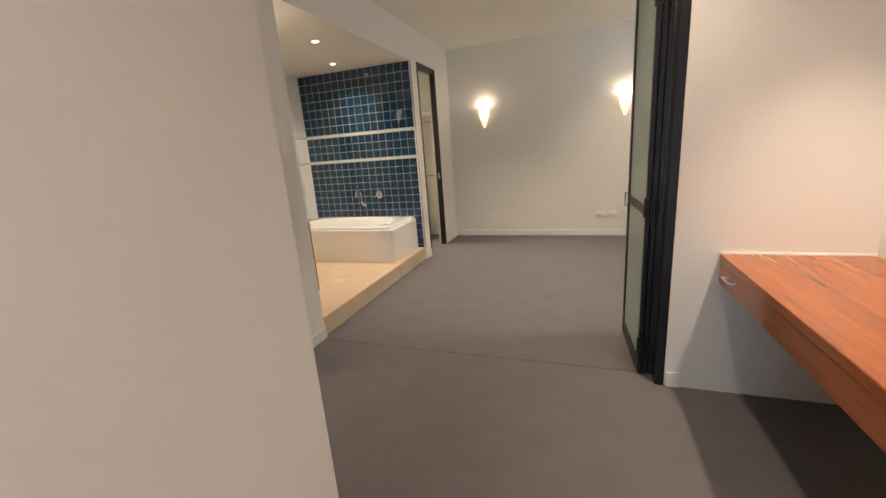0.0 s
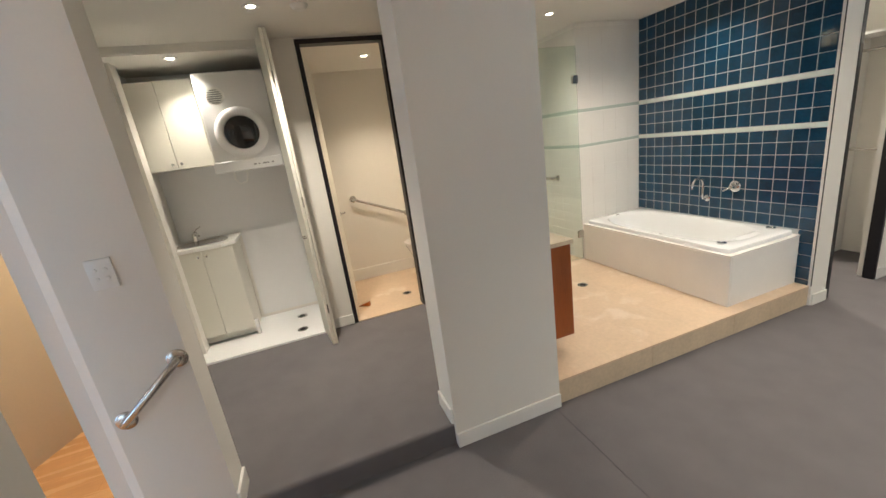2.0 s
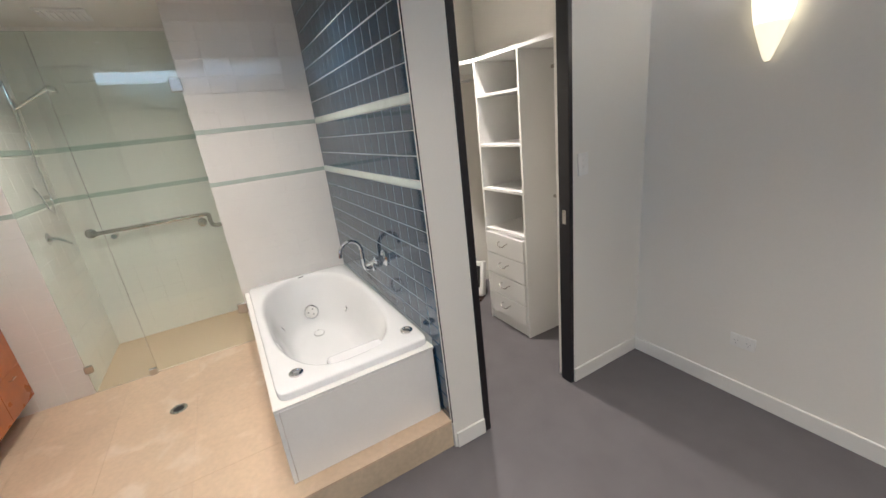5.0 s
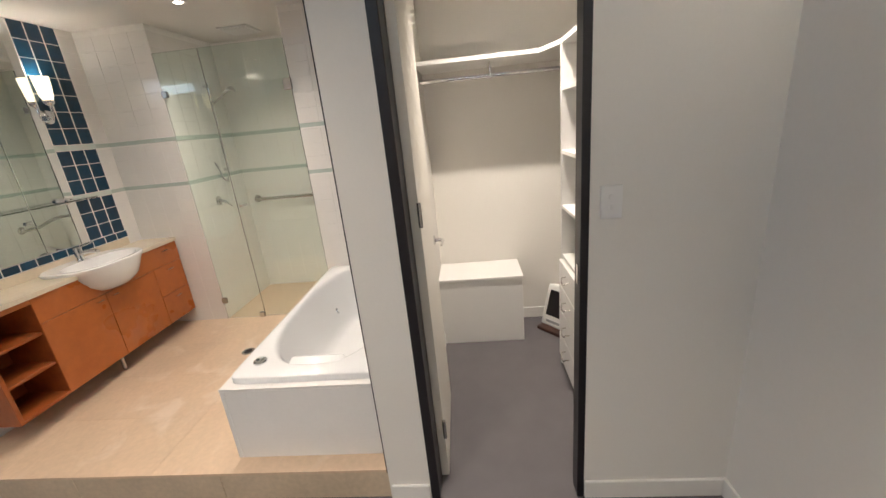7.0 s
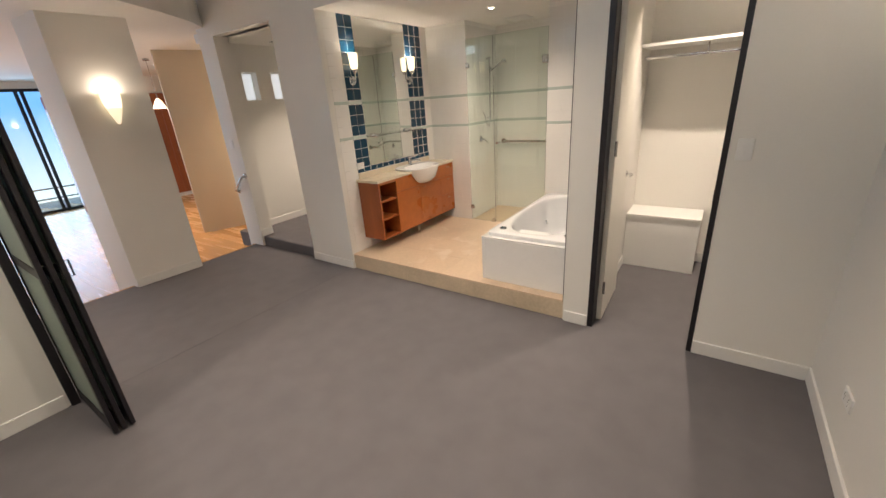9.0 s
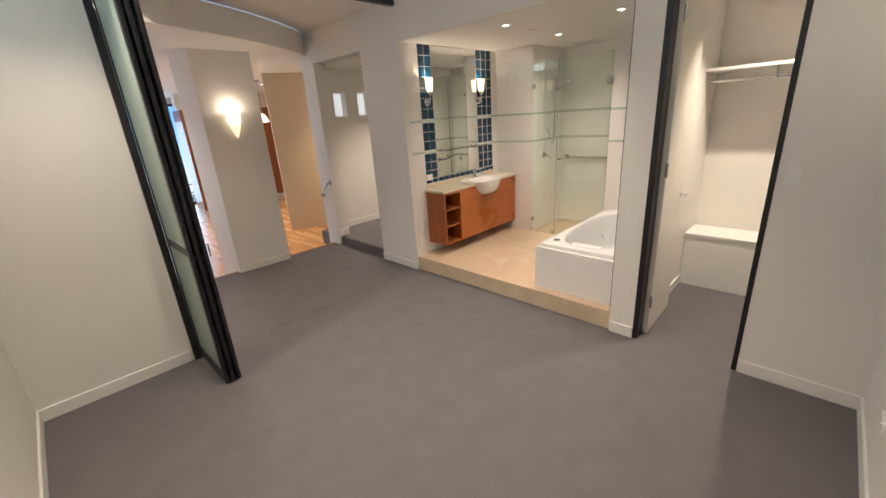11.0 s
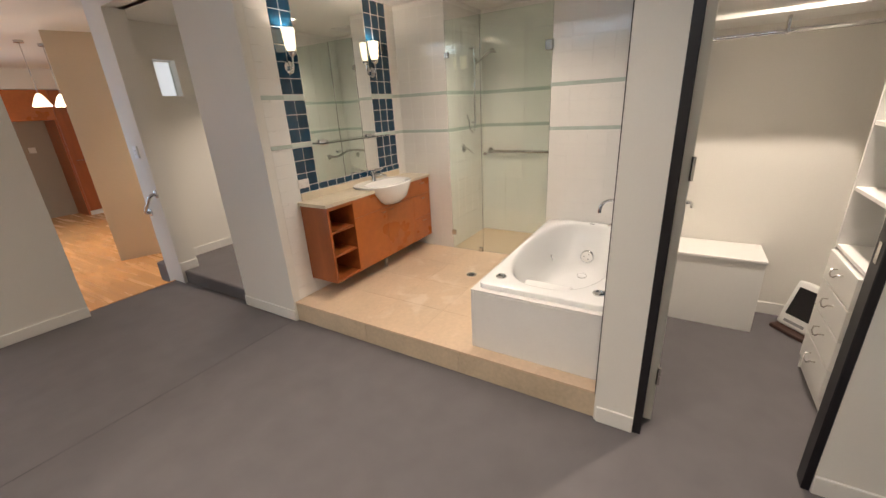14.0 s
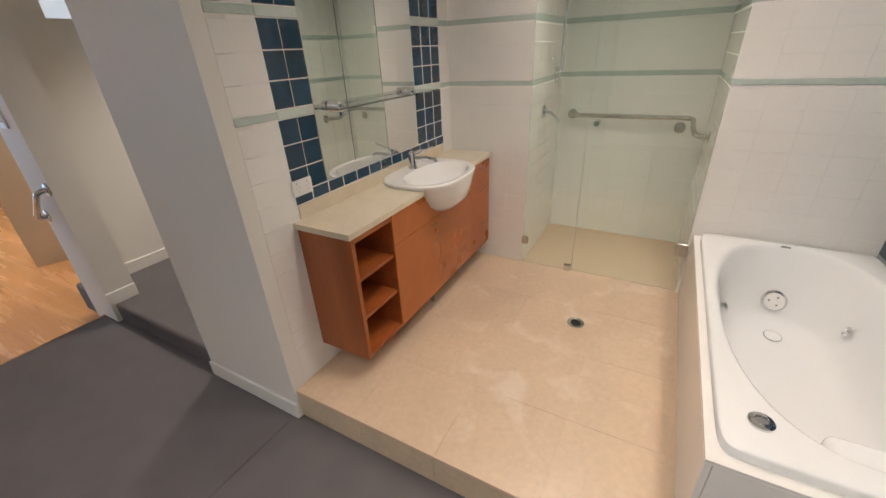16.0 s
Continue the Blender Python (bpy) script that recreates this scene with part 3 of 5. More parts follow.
F = FRONT
FACE_E = TO_PX @ pose(0, 0, 0, 0, 0, 90)      # face towards +x, v upwards
plate("light_switch", "white two-button light switch beside the closet door", at(F, 5.713, 1.37, FACE_E), 0.075, 0.118, [(0, 0.018), (0, -0.018)], "light switch", 0.011)
plate("light_switch", "white four-button light switch above the grab rail", at(F, 0.36, 1.385, FACE_E), 0.085, 0.118, [(-0.017, 0.017), (0.017, 0.017), (-0.017, -0.017), (0.017, -0.017)], "light switch", 0.008)
FACE_S = TO_NY
plate("power_socket", "white power socket low on the white wall", at(-1.243, NORTH, 0.35, FACE_S), 0.12, 0.075, [(-0.03, 0.02), (0.03, 0.02)], "power socket", 0.006, True)
plate("power_socket", "white double power socket low on the wall", at(0.46, NORTH, 0.34, FACE_S), 0.12, 0.075, [(-0.03, 0.02), (0.03, 0.02)], "power socket", 0.006, True)
plate("power_socket", "white double power socket low on the wall", at(0.635, NORTH, 0.34, FACE_S), 0.12, 0.075, [(-0.03, 0.02), (0.03, 0.02)], "power socket", 0.006, True)
FACE_N = TO_PY @ pose(0, 0, 0, 0, 0, 180)
plate("power_socket", "white power socket beside the mirror tiles", at(-2.182, STEP_A + 0.003, 1.118, FACE_N), 0.108, 0.07, [(-0.028, 0.02), (0.028, 0.02)], "power socket", 0.006, True)

# ---- wall sconces with tapered opal glass ----


def sconce(m):
    t = thing("wall_sconce", m.translation, "lit wall sconce with a tapered white opal glass shade", "wall lamp", "tapered wall sconces")
    part("shade", lathe([(0.066, 0.0), (0.076, 0.05), (0.083, 0.10), (0.082, 0.135), (0.075, 0.15), (0.070, 0.148), (0.072, 0.09), (0.055, 0.004)], m @ at(0, 0.052, 0) @ Matrix.Diagonal((1, 0.58, 1, 1)), 28), SHADE, t, "glowing opal glass shade", True)
    part("tip", lathe([(0.002, -0.155), (0.011, -0.152), (0.019, -0.138), (0.036, -0.09), (0.052, -0.045), (0.0658, -0.001), (0.05, -0.0005)], m @ at(0, 0.052, 0) @ Matrix.Diagonal((1, 0.58, 1, 1)), 28), SHADE_DIM, t, "dimmer tapered glass tip", True)
    part("mount", moved(box(-0.02, 0.02, 0, 0.03, -0.05, 0.05, bevel=0.006), m), PLASTIC, t)
    p = m @ Vector((0, 0.075, 0.165))
    bulb("sconce_light", p.x, p.y, p.z, 2.6, WARM, 0.03)


sconce(at(-1.292, NORTH, 1.92) @ pose(0, 0, 0, 0, 0, 180))
sconce(at(0.748, NORTH, 1.92) @ pose(0, 0, 0, 0, 0, 180))
sconce(at(-0.715, 0.445, 1.885) @ pose(0, 0, 0, 0, 0, -2.9))

# ---- grab rails ----


def grab_rail(label, a, b, out, drop=0.0, r=0.016):
    """From a to b on a wall, standing off along out."""
    a, b, out = Vector(a), Vector(b), Vector(out)
    t = thing("grab_rail", a, label, "grab rail")
    o = out.normalized()
    q = o.to_track_quat("Z", "Y").to_matrix().to_4x4()
    d = (b - a).normalized() * 0.035
    part("bar", tube([a + o * 0.004, a + out * 0.55, a + out * 0.85 + d * 0.4, a + out + d, (a + b) / 2 + out, b + out - d, b + out * 0.85 - d * 0.4, b + out * 0.55, b + o * 0.004], r, 16), STEEL, t, smooth=True)
    for p in (a, b):
        part("flange", lathe([(0.012, 0.0), (0.04, 0.0), (0.04, 0.006), (0.034, 0.011), (0.017, 0.012)], Matrix.Translation(p) @ q, 24), STEEL, t, smooth=True)
    return t


grab_rail("brushed steel grab rail on the cream wall end", (F, 0.495, 0.975), (F, 0.252, 0.765), (0.055, 0, 0))
grab_rail("brushed steel grab rail in the toilet room", (-4.88, 1.665, 1.145), (-4.88, 2.295, 0.862), (0.055, 0, 0))

# ---- folding doors, stacked open ----


def fold_panel(m, w=0.615, h=2.9):
    t = thing("folding_door_panel", m.translation, "black steel folding door panel with frosted green glass, folded open", "folding door", "folding door panels")
    th = 0.025
    part("stile", moved(box(0, 0.026, -th / 2, th / 2, 0.015, h, bevel=0.003), m), BLACK, t)
    part("stile", moved(box(w - 0.05, w, -th / 2, th / 2, 0.015, h, bevel=0.003), m), BLACK, t)
    for z0, z1 in ((0.015, 0.11), (1.02, 1.075), (h - 0.07, h)):
        part("rail", moved(box(0.026, w - 0.05, -th / 2 + 0.002, th / 2 - 0.002, z0, z1, bevel=0.002), m), BLACK, t)
    for z0, z1 in ((0.11, 1.02), (1.075, h - 0.07)):
        part("pane", moved(box(0.026, w - 0.05, -0.005, 0.005, z0, z1), m), FROST, t, "frosted green glass")
    for z in (0.16, 1.02, 2.1):
        part("hinge", moved(tube([(-0.006, th / 2 + 0.004, z), (-0.006, th / 2 + 0.004, z + 0.11)], 0.009, 10), m), BLACK, t, smooth=True)
    part("pull", moved(tube([(w - 0.025, th / 2, 1.0), (w - 0.025, th / 2 + 0.02, 1.0), (w - 0.025, th / 2 + 0.02, 1.09), (w - 0.025, th / 2, 1.09)], 0.005, 8), m), STEEL, t, "small steel pull", True)


for x0, y0, turn in ((0.583, 2.262, 90.4), (0.554, 2.262, 91.6), (0.524, 2.262, 93.0)):
    fold_panel(at(x0, y0, 0) @ pose(0, 0, 0, 0, 0, turn))
structure("trim_fold_jamb", box(0.600, 0.647, 2.178, 2.29, 0, 2.93, bevel=0.002), BLACK, "black steel jamb of the folding doors")

# ---- desk ----
desk = thing("built_in_desk", (1.2, 1.2, 0), "polished red-brown timber desk built in along the wall", "desk")
part("top", box(0.868, 1.508, -0.5, 2.172, 0.79, 0.832, bevel=0.003), WOOD_DESK, desk)
part("apron", box(0.872, 0.89, -0.5, 2.172, 0.675, 0.788, bevel=0.002), WOOD_DESK, desk)
part("trim_strip", box(0.868, 1.508, 2.168, 2.1785, 0.832, 0.842), TRIM, desk, "white sealant strip")
part("leg_panel", box(0.90, 1.50, 0.72, 0.76, 0, 0.788, bevel=0.002), WOOD_V, desk)
part("leg_panel", box(0.90, 1.50, -0.46, -0.42, LOW, 0.788, bevel=0.002), WOOD_V, desk)
part("bearer", box(1.45, 1.505, -0.4, 2.17, 0.70, 0.788), WOOD_V, desk)
for y in (1.99,):
    part("handle", tube([(0.872, y - 0.05, 0.745), (0.845, y - 0.05, 0.745), (0.845, y + 0.05, 0.745), (0.872, y + 0.05, 0.745)], 0.005, 10), CHROME, desk, "chrome bar handle", True)

# ---- bath ----
hob = thing("bath_surround", (-2.8, 4.35, BATHZ), "white panelled bath surround on the limestone platform", "bath surround")
part("side_panel", box(SHX + 0.002, -1.99, 3.955, 3.975, BATHZ, 0.565, bevel=0.002), WHITE_TILE, hob)
part("end_panel", box(-2.01, -1.99, 3.976, 4.735, BATHZ, 0.565, bevel=0.002), WHITE_TILE, hob)
part("ledge", prism([(SHX + 0.002, 3.955), (-1.99, 3.955), (-1.99, 4.742), (-2.06, 4.742), (-2.06, 4.03), (SHX + 0.002, 4.03)], 0.566, 0.578), WHITE_TILE, hob)
tub = thing("bathtub", (-2.8, 4.36, 0.57), "white acrylic spa bathtub with chrome jets and a moulded headrest", "bathtub")
cx, cy, hx, hy = -2.805, 4.362, 0.777, 0.378
ox = -2.83
part("shell", loft([
    (cx, cy, hx, hy, 24, 0.576), (cx, cy, hx, hy, 24, 0.606), (cx, cy, hx - 0.002, hy - 0.002, 24, 0.611), (cx, cy, hx - 0.007, hy - 0.007, 22, 0.614),
    (ox, cy, 0.722, 0.350, 2.6, 0.616), (ox, cy, 0.712, 0.341, 2.55, 0.613), (ox, cy, 0.702, 0.332, 2.5, 0.604), (ox, cy, 0.692, 0.323, 2.5, 0.585),
    (ox, cy, 0.655, 0.300, 2.5, 0.50), (ox - 0.01, cy, 0.615, 0.282, 2.5, 0.42), (ox - 0.02, cy, 0.575, 0.262, 2.5, 0.34), (ox - 0.03, cy, 0.535, 0.24, 2.5, 0.28), (ox - 0.03, cy, 0.49, 0.21, 2.5, 0.245),
    (ox - 0.03, cy, 0.42, 0.17, 2.5, 0.228), (ox - 0.03, cy, 0.25, 0.09, 2.4, 0.219), (ox - 0.03, cy, 0.05, 0.02, 2, 0.216)], 112, (False, True)), ACRYLIC, tub, smooth=True)
part("headrest", moved(box(-0.06, 0.06, -0.148, 0.148, -0.06, 0.012, bevel=0.026, seg=6), at(-2.135, 4.385, 0.604) @ pose(0, 0, 0, 0, 14, 0)), ACRYLIC, tub, "moulded white headrest", True)
for x, y in ((-2.157, 4.09), (-2.165, 4.675)):
    part("air_control", lathe([(0.001, 0.612), (0.034, 0.612), (0.034, 0.620), (0.028, 0.626), (0.018, 0.627), (0.016, 0.622), (0.001, 0.622)], at(x, y, 0.003), 28), CHROME, tub, "chrome air control", True)


def jet(m, r=0.03):
    j = part("jet", lathe([(0.001, 0), (r, 0), (r, 0.005), (r * 0.8, 0.009), (r * 0.6, 0.007), (0.001, 0.005)], m, 24), CHROME, tub, "chrome jet ring", True)
    part("nozzle", lathe([(0.001, 0.003), (r * 0.45, 0.005), (r * 0.35, 0.013), (0.001, 0.014)], m, 12), PLASTIC, j, smooth=True)


sm_ = at(-3.408, 4.372, 0.345) @ pose(0, 0, 0, 0, 68, 0)
cover = part("suction_cover", lathe([(0.001, 0), (0.054, 0), (0.054, 0.006), (0.05, 0.011), (0.044, 0.0125), (0.001, 0.0125)], sm_, 32), PLASTIC, tub, "round white suction cover", True)
part("cover_ring", lathe([(0.046, 0.008), (0.056, 0.0), (0.058, 0.004), (0.052, 0.012), (0.046, 0.0135)], sm_, 32, False), CHROME, cover, "thin chrome ring", True)
for k in range(3):
    part("hole", lathe([(0.001, 0.012), (0.006, 0.012), (0.005, 0.0132), (0.001, 0.0132)], sm_ @ pose(0, 0, 0, 0, 0, 120 * k + 30) @ at(0.024, 0, 0), 10), GREYPRINT, cover)
part("waste", lathe([(0.001, 0.0), (0.036, 0.0), (0.036, 0.004), (0.03, 0.006), (0.001, 0.005)], at(-3.235, 4.372, 0.2325) @ pose(0, 0, 0, 0, 9, 0), 28), ACRYLIC, tub, "white bath waste cover", True)
part("waste_ring", lathe([(0.034, 0.0), (0.040, 0.0), (0.039, 0.004), (0.035, 0.0045)], at(-3.235, 4.372, 0.232) @ pose(0, 0, 0, 0, 9, 0), 28, False), CHROME, tub, "chrome ring", True)
jet(at(-3.17, 4.125, 0.385) @ pose(0, 0, 0, -72, 0, 14), 0.026)
jet(at(-3.17, 4.597, 0.385) @ pose(0, 0, 0, 72, 0, -14), 0.026)
jet(at(-2.42, 4.575, 0.40) @ pose(0, 0, 0, 66, -20, 0), 0.022)
part("overflow_slot", box(-3.545, -3.530, 4.35, 4.39, 0.606, 0.612), GREYPRINT, tub)

YB = STEP_B
spout = thing("bath_spout", (-2.78, YB, 0.85), "chrome swan-neck bath spout on the blue tiles", "tap")
SX = -2.775
part("flange", lathe([(0.01, 0), (0.03, 0), (0.03, 0.006), (0.016, 0.012)], at(SX, YB, 0.80, TO_NY), 24), CHROME, spout, smooth=True)
neck = [(SX, YB, 0.80), (SX, YB - 0.04, 0.80), (SX, YB - 0.056, 0.806), (SX, YB - 0.062, 0.825), (SX, YB - 0.062, 0.88)] + [(SX, YB - 0.132 + 0.07 * math.cos(radians(20 * k)), 0.94 + 0.07 * math.sin(radians(20 * k))) for k in range(10)] + [(SX, YB - 0.202, 0.92)]
part("neck", tube(neck, 0.011, 14), CHROME, spout, smooth=True)
mix = thing("bath_mixer", (-2.52, YB, 0.93), "chrome lever mixer with a round plate on the blue tiles", "tap")
part("plate", lathe([(0.01, 0), (0.05, 0), (0.05, 0.006), (0.042, 0.012), (0.024, 0.014)], at(-2.52, YB, 0.93, TO_NY), 32), CHROME, mix, smooth=True)
part("body", lathe([(0.022, 0.01), (0.022, 0.06), (0.016, 0.066)], at(-2.52, YB, 0.93, TO_NY), 24), CHROME, mix, smooth=True)
part("lever", tube([(-2.52, YB - 0.05, 0.93), (-2.535, YB - 0.075, 0.92), (-2.56, YB - 0.105, 0.90)], [0.012, 0.01, 0.008], 12), CHROME, mix, "chrome lever", True)

# ---- vanity ----
VX0, VX1, VY0, VY1, VZ0, VZ1 = -3.585, -2.112, STEP_A + 0.001, 2.645, 0.305, 0.95
CX = -2.40                                    # between the open shelves and the doors
van = thing("vanity_cabinet", (-2.85, 2.49, VZ0), "wall-hung red-brown timber vanity with open shelves and drawers", "vanity cabinet")
part("end_panel", box(VX1 - 0.022, VX1, VY0, VY1, VZ0, VZ1, bevel=0.001), WOOD_V, van)
part("end_panel", box(VX0, VX0 + 0.018, VY0, VY1 - 0.02, VZ0, VZ1, bevel=0.001), WOOD_V, van)
part("divider", box(CX - 0.018, CX, VY0, VY1 - 0.004, VZ0 + 0.018, VZ1 - 0.032), WOOD_IN, van)
part("base", box(VX0 + 0.018, VX1 - 0.022, VY0, VY1 - 0.004, VZ0, VZ0 + 0.018), WOOD_IN, van)
part("top_board", box(CX, VX1 - 0.022, VY0, VY1 - 0.002, VZ1 - 0.03, VZ1), WOOD, van)
part("back_panel", box(VX0 + 0.018, VX1 - 0.022, VY0, VY0 + 0.008, VZ0 + 0.018, VZ1), WOOD_IN, van)
for z in (0.52, 0.722):
    part("shelf", box(CX, VX1 - 0.022, VY0 + 0.008, VY1 - 0.012, z, z + 0.018, bevel=0.001), WOOD_IN, van)
notch = [(-2.945 + 0.255 * math.cos(radians(a)), 0.985 + 0.165 * math.sin(radians(a))) for a in range(-12, -169, -6)]
bm = prism([(VX0 + 0.001, 0.79), (CX - 0.002, 0.79), (CX - 0.002, VZ1 - 0.003)] + notch + [(VX0 + 0.001, VZ1 - 0.003)], -0.02, 0.0)
part("fascia", moved(bm, at(0, VY1 - 0.02, 0) @ pose(0, 0, 0, 90, 0, 0)), WOOD, van)
for x0, x1 in ((-3.275, -2.84), (-2.837, CX - 0.002)):
    d = part("door", box(x0, x1, VY1 - 0.018, VY1, VZ0 + 0.002, 0.786, bevel=0.0015), WOOD, van)
    xk = x0 + 0.06 if x0 > -3 else x1 - 0.06
    part("handle", tube([(xk - 0.02, VY1, 0.755), (xk - 0.02, VY1 + 0.014, 0.755), (xk + 0.02, VY1 + 0.014, 0.755), (xk + 0.02, VY1, 0.755)], 0.0035, 8), STEEL, d, smooth=True)
for z0, z1 in ((VZ0 + 0.002, 0.543), (0.546, 0.786)):
    d = part("drawer", box(VX0 + 0.001, -3.278, VY1 - 0.018, VY1, z0, z1, bevel=0.0015), WOOD, van)
    part("handle", tube([(-3.46, VY1, z1 - 0.04), (-3.46, VY1 + 0.014, z1 - 0.04), (-3.41, VY1 + 0.014, z1 - 0.04), (-3.41, VY1, z1 - 0.04)], 0.0035, 8), STEEL, d, smooth=True)
part("handle", tube([(-3.46, VY1, 0.905), (-3.46, VY1 + 0.014, 0.905), (-3.41, VY1 + 0.014, 0.905), (-3.41, VY1, 0.905)], 0.0035, 8), STEEL, van, smooth=True)
part("leg", tube([(-2.85, 2.56, BATHZ), (-2.85, 2.56, VZ0)], 0.014, 14), STEEL, van, "short steel leg", True)
hole = [(-2.945 + 0.265 * math.cos(radians(a)), 2.556 + 0.195 * math.sin(radians(a))) for a in range(30, -211, -6)]
tagged(part("stone_worktop", prism([(VX1 + 0.018, VY0), (VX1 + 0.018, VY1 + 0.012)] + hole + [(VX0 - 0.002, VY1 + 0.012), (VX0 - 0.002, VY0)], VZ1 + 0.001, VZ1 + 0.028), COUNTER), "cream stone vanity top with eased edges", "worktop")
tagged(part("stone_upstand", box(VX0 + 0.12, VX1 - 0.03, VY0 - 0.001, VY0 + 0.008, VZ1 + 0.029, 1.039, bevel=0.001), COUNTER), "cream stone upstand along the vanity wall", "upstand")
basin = thing("basin", (-2.95, 2.6, 0.95), "white ceramic semi-recessed basin set into the vanity top", "basin")
bx, by = -2.945, 2.556
part("bowl", loft([
    (bx, by + 0.05, 0.07, 0.06, 2.2, 0.80), (bx, by + 0.05, 0.13, 0.10, 2.2, 0.815), (bx, by + 0.04, 0.195, 0.155, 2.3, 0.862), (bx, by + 0.015, 0.245, 0.195, 2.5, 0.93, -0.05),
    (bx, by, 0.272, 0.212, 2.7, 0.966, -0.08), (bx, by, 0.29, 0.214, 2.9, 0.984, -0.1), (bx, by, 0.292, 0.214, 2.9, 0.997, -0.1), (bx, by, 0.284, 0.207, 2.9, 1.004, -0.1), (bx, by + 0.035, 0.246, 0.15, 2.4, 1.001, -0.06), (bx, by + 0.038, 0.235, 0.14, 2.3, 0.985, -0.05),
    (bx, by + 0.038, 0.20, 0.118, 2.2, 0.92), (bx, by + 0.038, 0.12, 0.075, 2.1, 0.868), (bx, by + 0.03, 0.02, 0.02, 2, 0.856)], 80), CERAMIC, basin, smooth=True)
part("waste", lathe([(0.001, 0), (0.022, 0), (0.02, 0.004), (0.001, 0.004)], at(bx, by + 0.03, 0.858), 20), CHROME, basin, "chrome waste", True)
tap = thing("basin_mixer", (bx, 2.42, 0.997), "chrome basin mixer with a long lever", "tap")
part("body", lathe([(0.028, 0), (0.026, 0.01), (0.022, 0.02), (0.022, 0.085), (0.018, 0.095), (0.001, 0.097)], at(bx - 0.03, 2.405, 1.001), 24), CHROME, tap, smooth=True)
part("spout", tube([(bx - 0.03, 2.43, 1.055), (bx - 0.03, 2.50, 1.065), (bx - 0.03, 2.56, 1.06), (bx - 0.03, 2.565, 1.05)], [0.016, 0.014, 0.013, 0.012], 14), CHROME, tap, smooth=True)
part("lever", tube([(bx - 0.03, 2.425, 1.093), (bx - 0.03, 2.46, 1.108), (bx - 0.03, 2.51, 1.118), (bx - 0.03, 2.55, 1.135)], [0.011, 0.009, 0.007, 0.006], 10), CHROME, tap, "long lever", True)

# ---- mirror, glass shelf, twin sconces ----
mir = thing("mirror", (-2.74, STEP_A, 1.8), "tall frameless wall mirror between blue tile strips", "mirror")
part("glass", box(-3.146, -2.336, STEP_A - 0.006, STEP_A + 0.004, 1.099, 2.585, bevel=0.001), MIRROR, mir)
sh = thing("glass_shelf", (-2.74, STEP_A + 0.06, 1.43), "clear glass shelf on two chrome clamps across the mirror", "shelf")
part("pane", box(-3.22, -2.36, STEP_A + 0.012, STEP_A + 0.125, 1.412, 1.420, bevel=0.002), PANE, sh, "clear glass")
for x in (-2.45, -3.05):
    part("clamp", lathe([(0.001, 0), (0.028, 0), (0.028, 0.012), (0.024, 0.018), (0.024, 0.05), (0.018, 0.056), (0.001, 0.058)], at(x, STEP_A + 0.004, 1.417, TO_PY), 22), CHROME, sh, "chrome clamp", True)


def vanity_sconce(x):
    t = thing("vanity_sconce", (x, STEP_A, 2.08), "lit chrome mirror sconce with a white tulip glass shade", "wall lamp", "mirror sconces")
    part("rose", lathe([(0.001, 0), (0.045, 0), (0.045, 0.006), (0.03, 0.016), (0.012, 0.02)], at(x, STEP_A + 0.004, 1.985, TO_PY), 28), CHROME, t, smooth=True)
    part("arm", tube([(x, STEP_A + 0.015, 1.985), (x, STEP_A + 0.035, 1.972), (x, STEP_A + 0.05, 1.985), (x, STEP_A + 0.056, 2.03), (x, STEP_A + 0.056, 2.07)], 0.008, 12), CHROME, t, smooth=True)
    part("cup", lathe([(0.008, 2.05), (0.03, 2.07), (0.034, 2.09), (0.02, 2.092)], at(x, STEP_A + 0.056, 0), 24), CHROME, t, smooth=True)
    part("shade", lathe([(0.026, 2.09), (0.037, 2.12), (0.043, 2.18), (0.047, 2.24), (0.043, 2.24), (0.038, 2.16), (0.02, 2.1)], at(x, STEP_A + 0.056, 0), 28), SHADE, t, "glowing white glass shade", True)
    bulb("vanity_light", x, STEP_A + 0.056, 2.215, 3.0, WARM, 0.025)


vanity_sconce(-2.24)
vanity_sconce(-3.185)

# ---- shower ----
structure("floor_shower", box(-4.408, SHX - 0.01, 2.907, 3.948, -0.05, BATHZ - 0.008), STONE, "limestone shower floor")
scr = thing("shower_screen", (SHX, 3.4, BATHZ), "frameless clear glass shower screen with a hinged door", "shower screen")
g1 = part("fixed_pane", box(SHX - 0.005, SHX + 0.005, 2.917, 3.2765, BATHZ + 0.003, 2.39, bevel=0.001), PANE, scr, "clear greenish glass")
g2 = part("door_pane", box(SHX - 0.005, SHX + 0.005, 3.279, 3.936, BATHZ + 0.012, 2.39, bevel=0.001), PANE, scr, "clear greenish glass")
g1.visible_shadow = g2.visible_shadow = False
for z in (0.47, 2.08):
    part("hinge", box(SHX - 0.016, SHX + 0.016, 3.88, 3.946, z - 0.04, z + 0.04, bevel=0.003), STEEL, scr)
for y, z in ((3.25, 0.19), (2.93, 0.35), (2.93, 2.1)):
    part("clip", box(SHX - 0.016, SHX + 0.016, y - 0.022, y + 0.022, z - 0.025, z + 0.025, bevel=0.003), STEEL, scr)
part("knob", lathe([(0.001, -0.04), (0.016, -0.04), (0.014, -0.01), (0.014, 0.01), (0.016, 0.04), (0.001, 0.04)], at(SHX, 3.33, 1.2, TO_PX), 18), CHROME, scr, smooth=True)

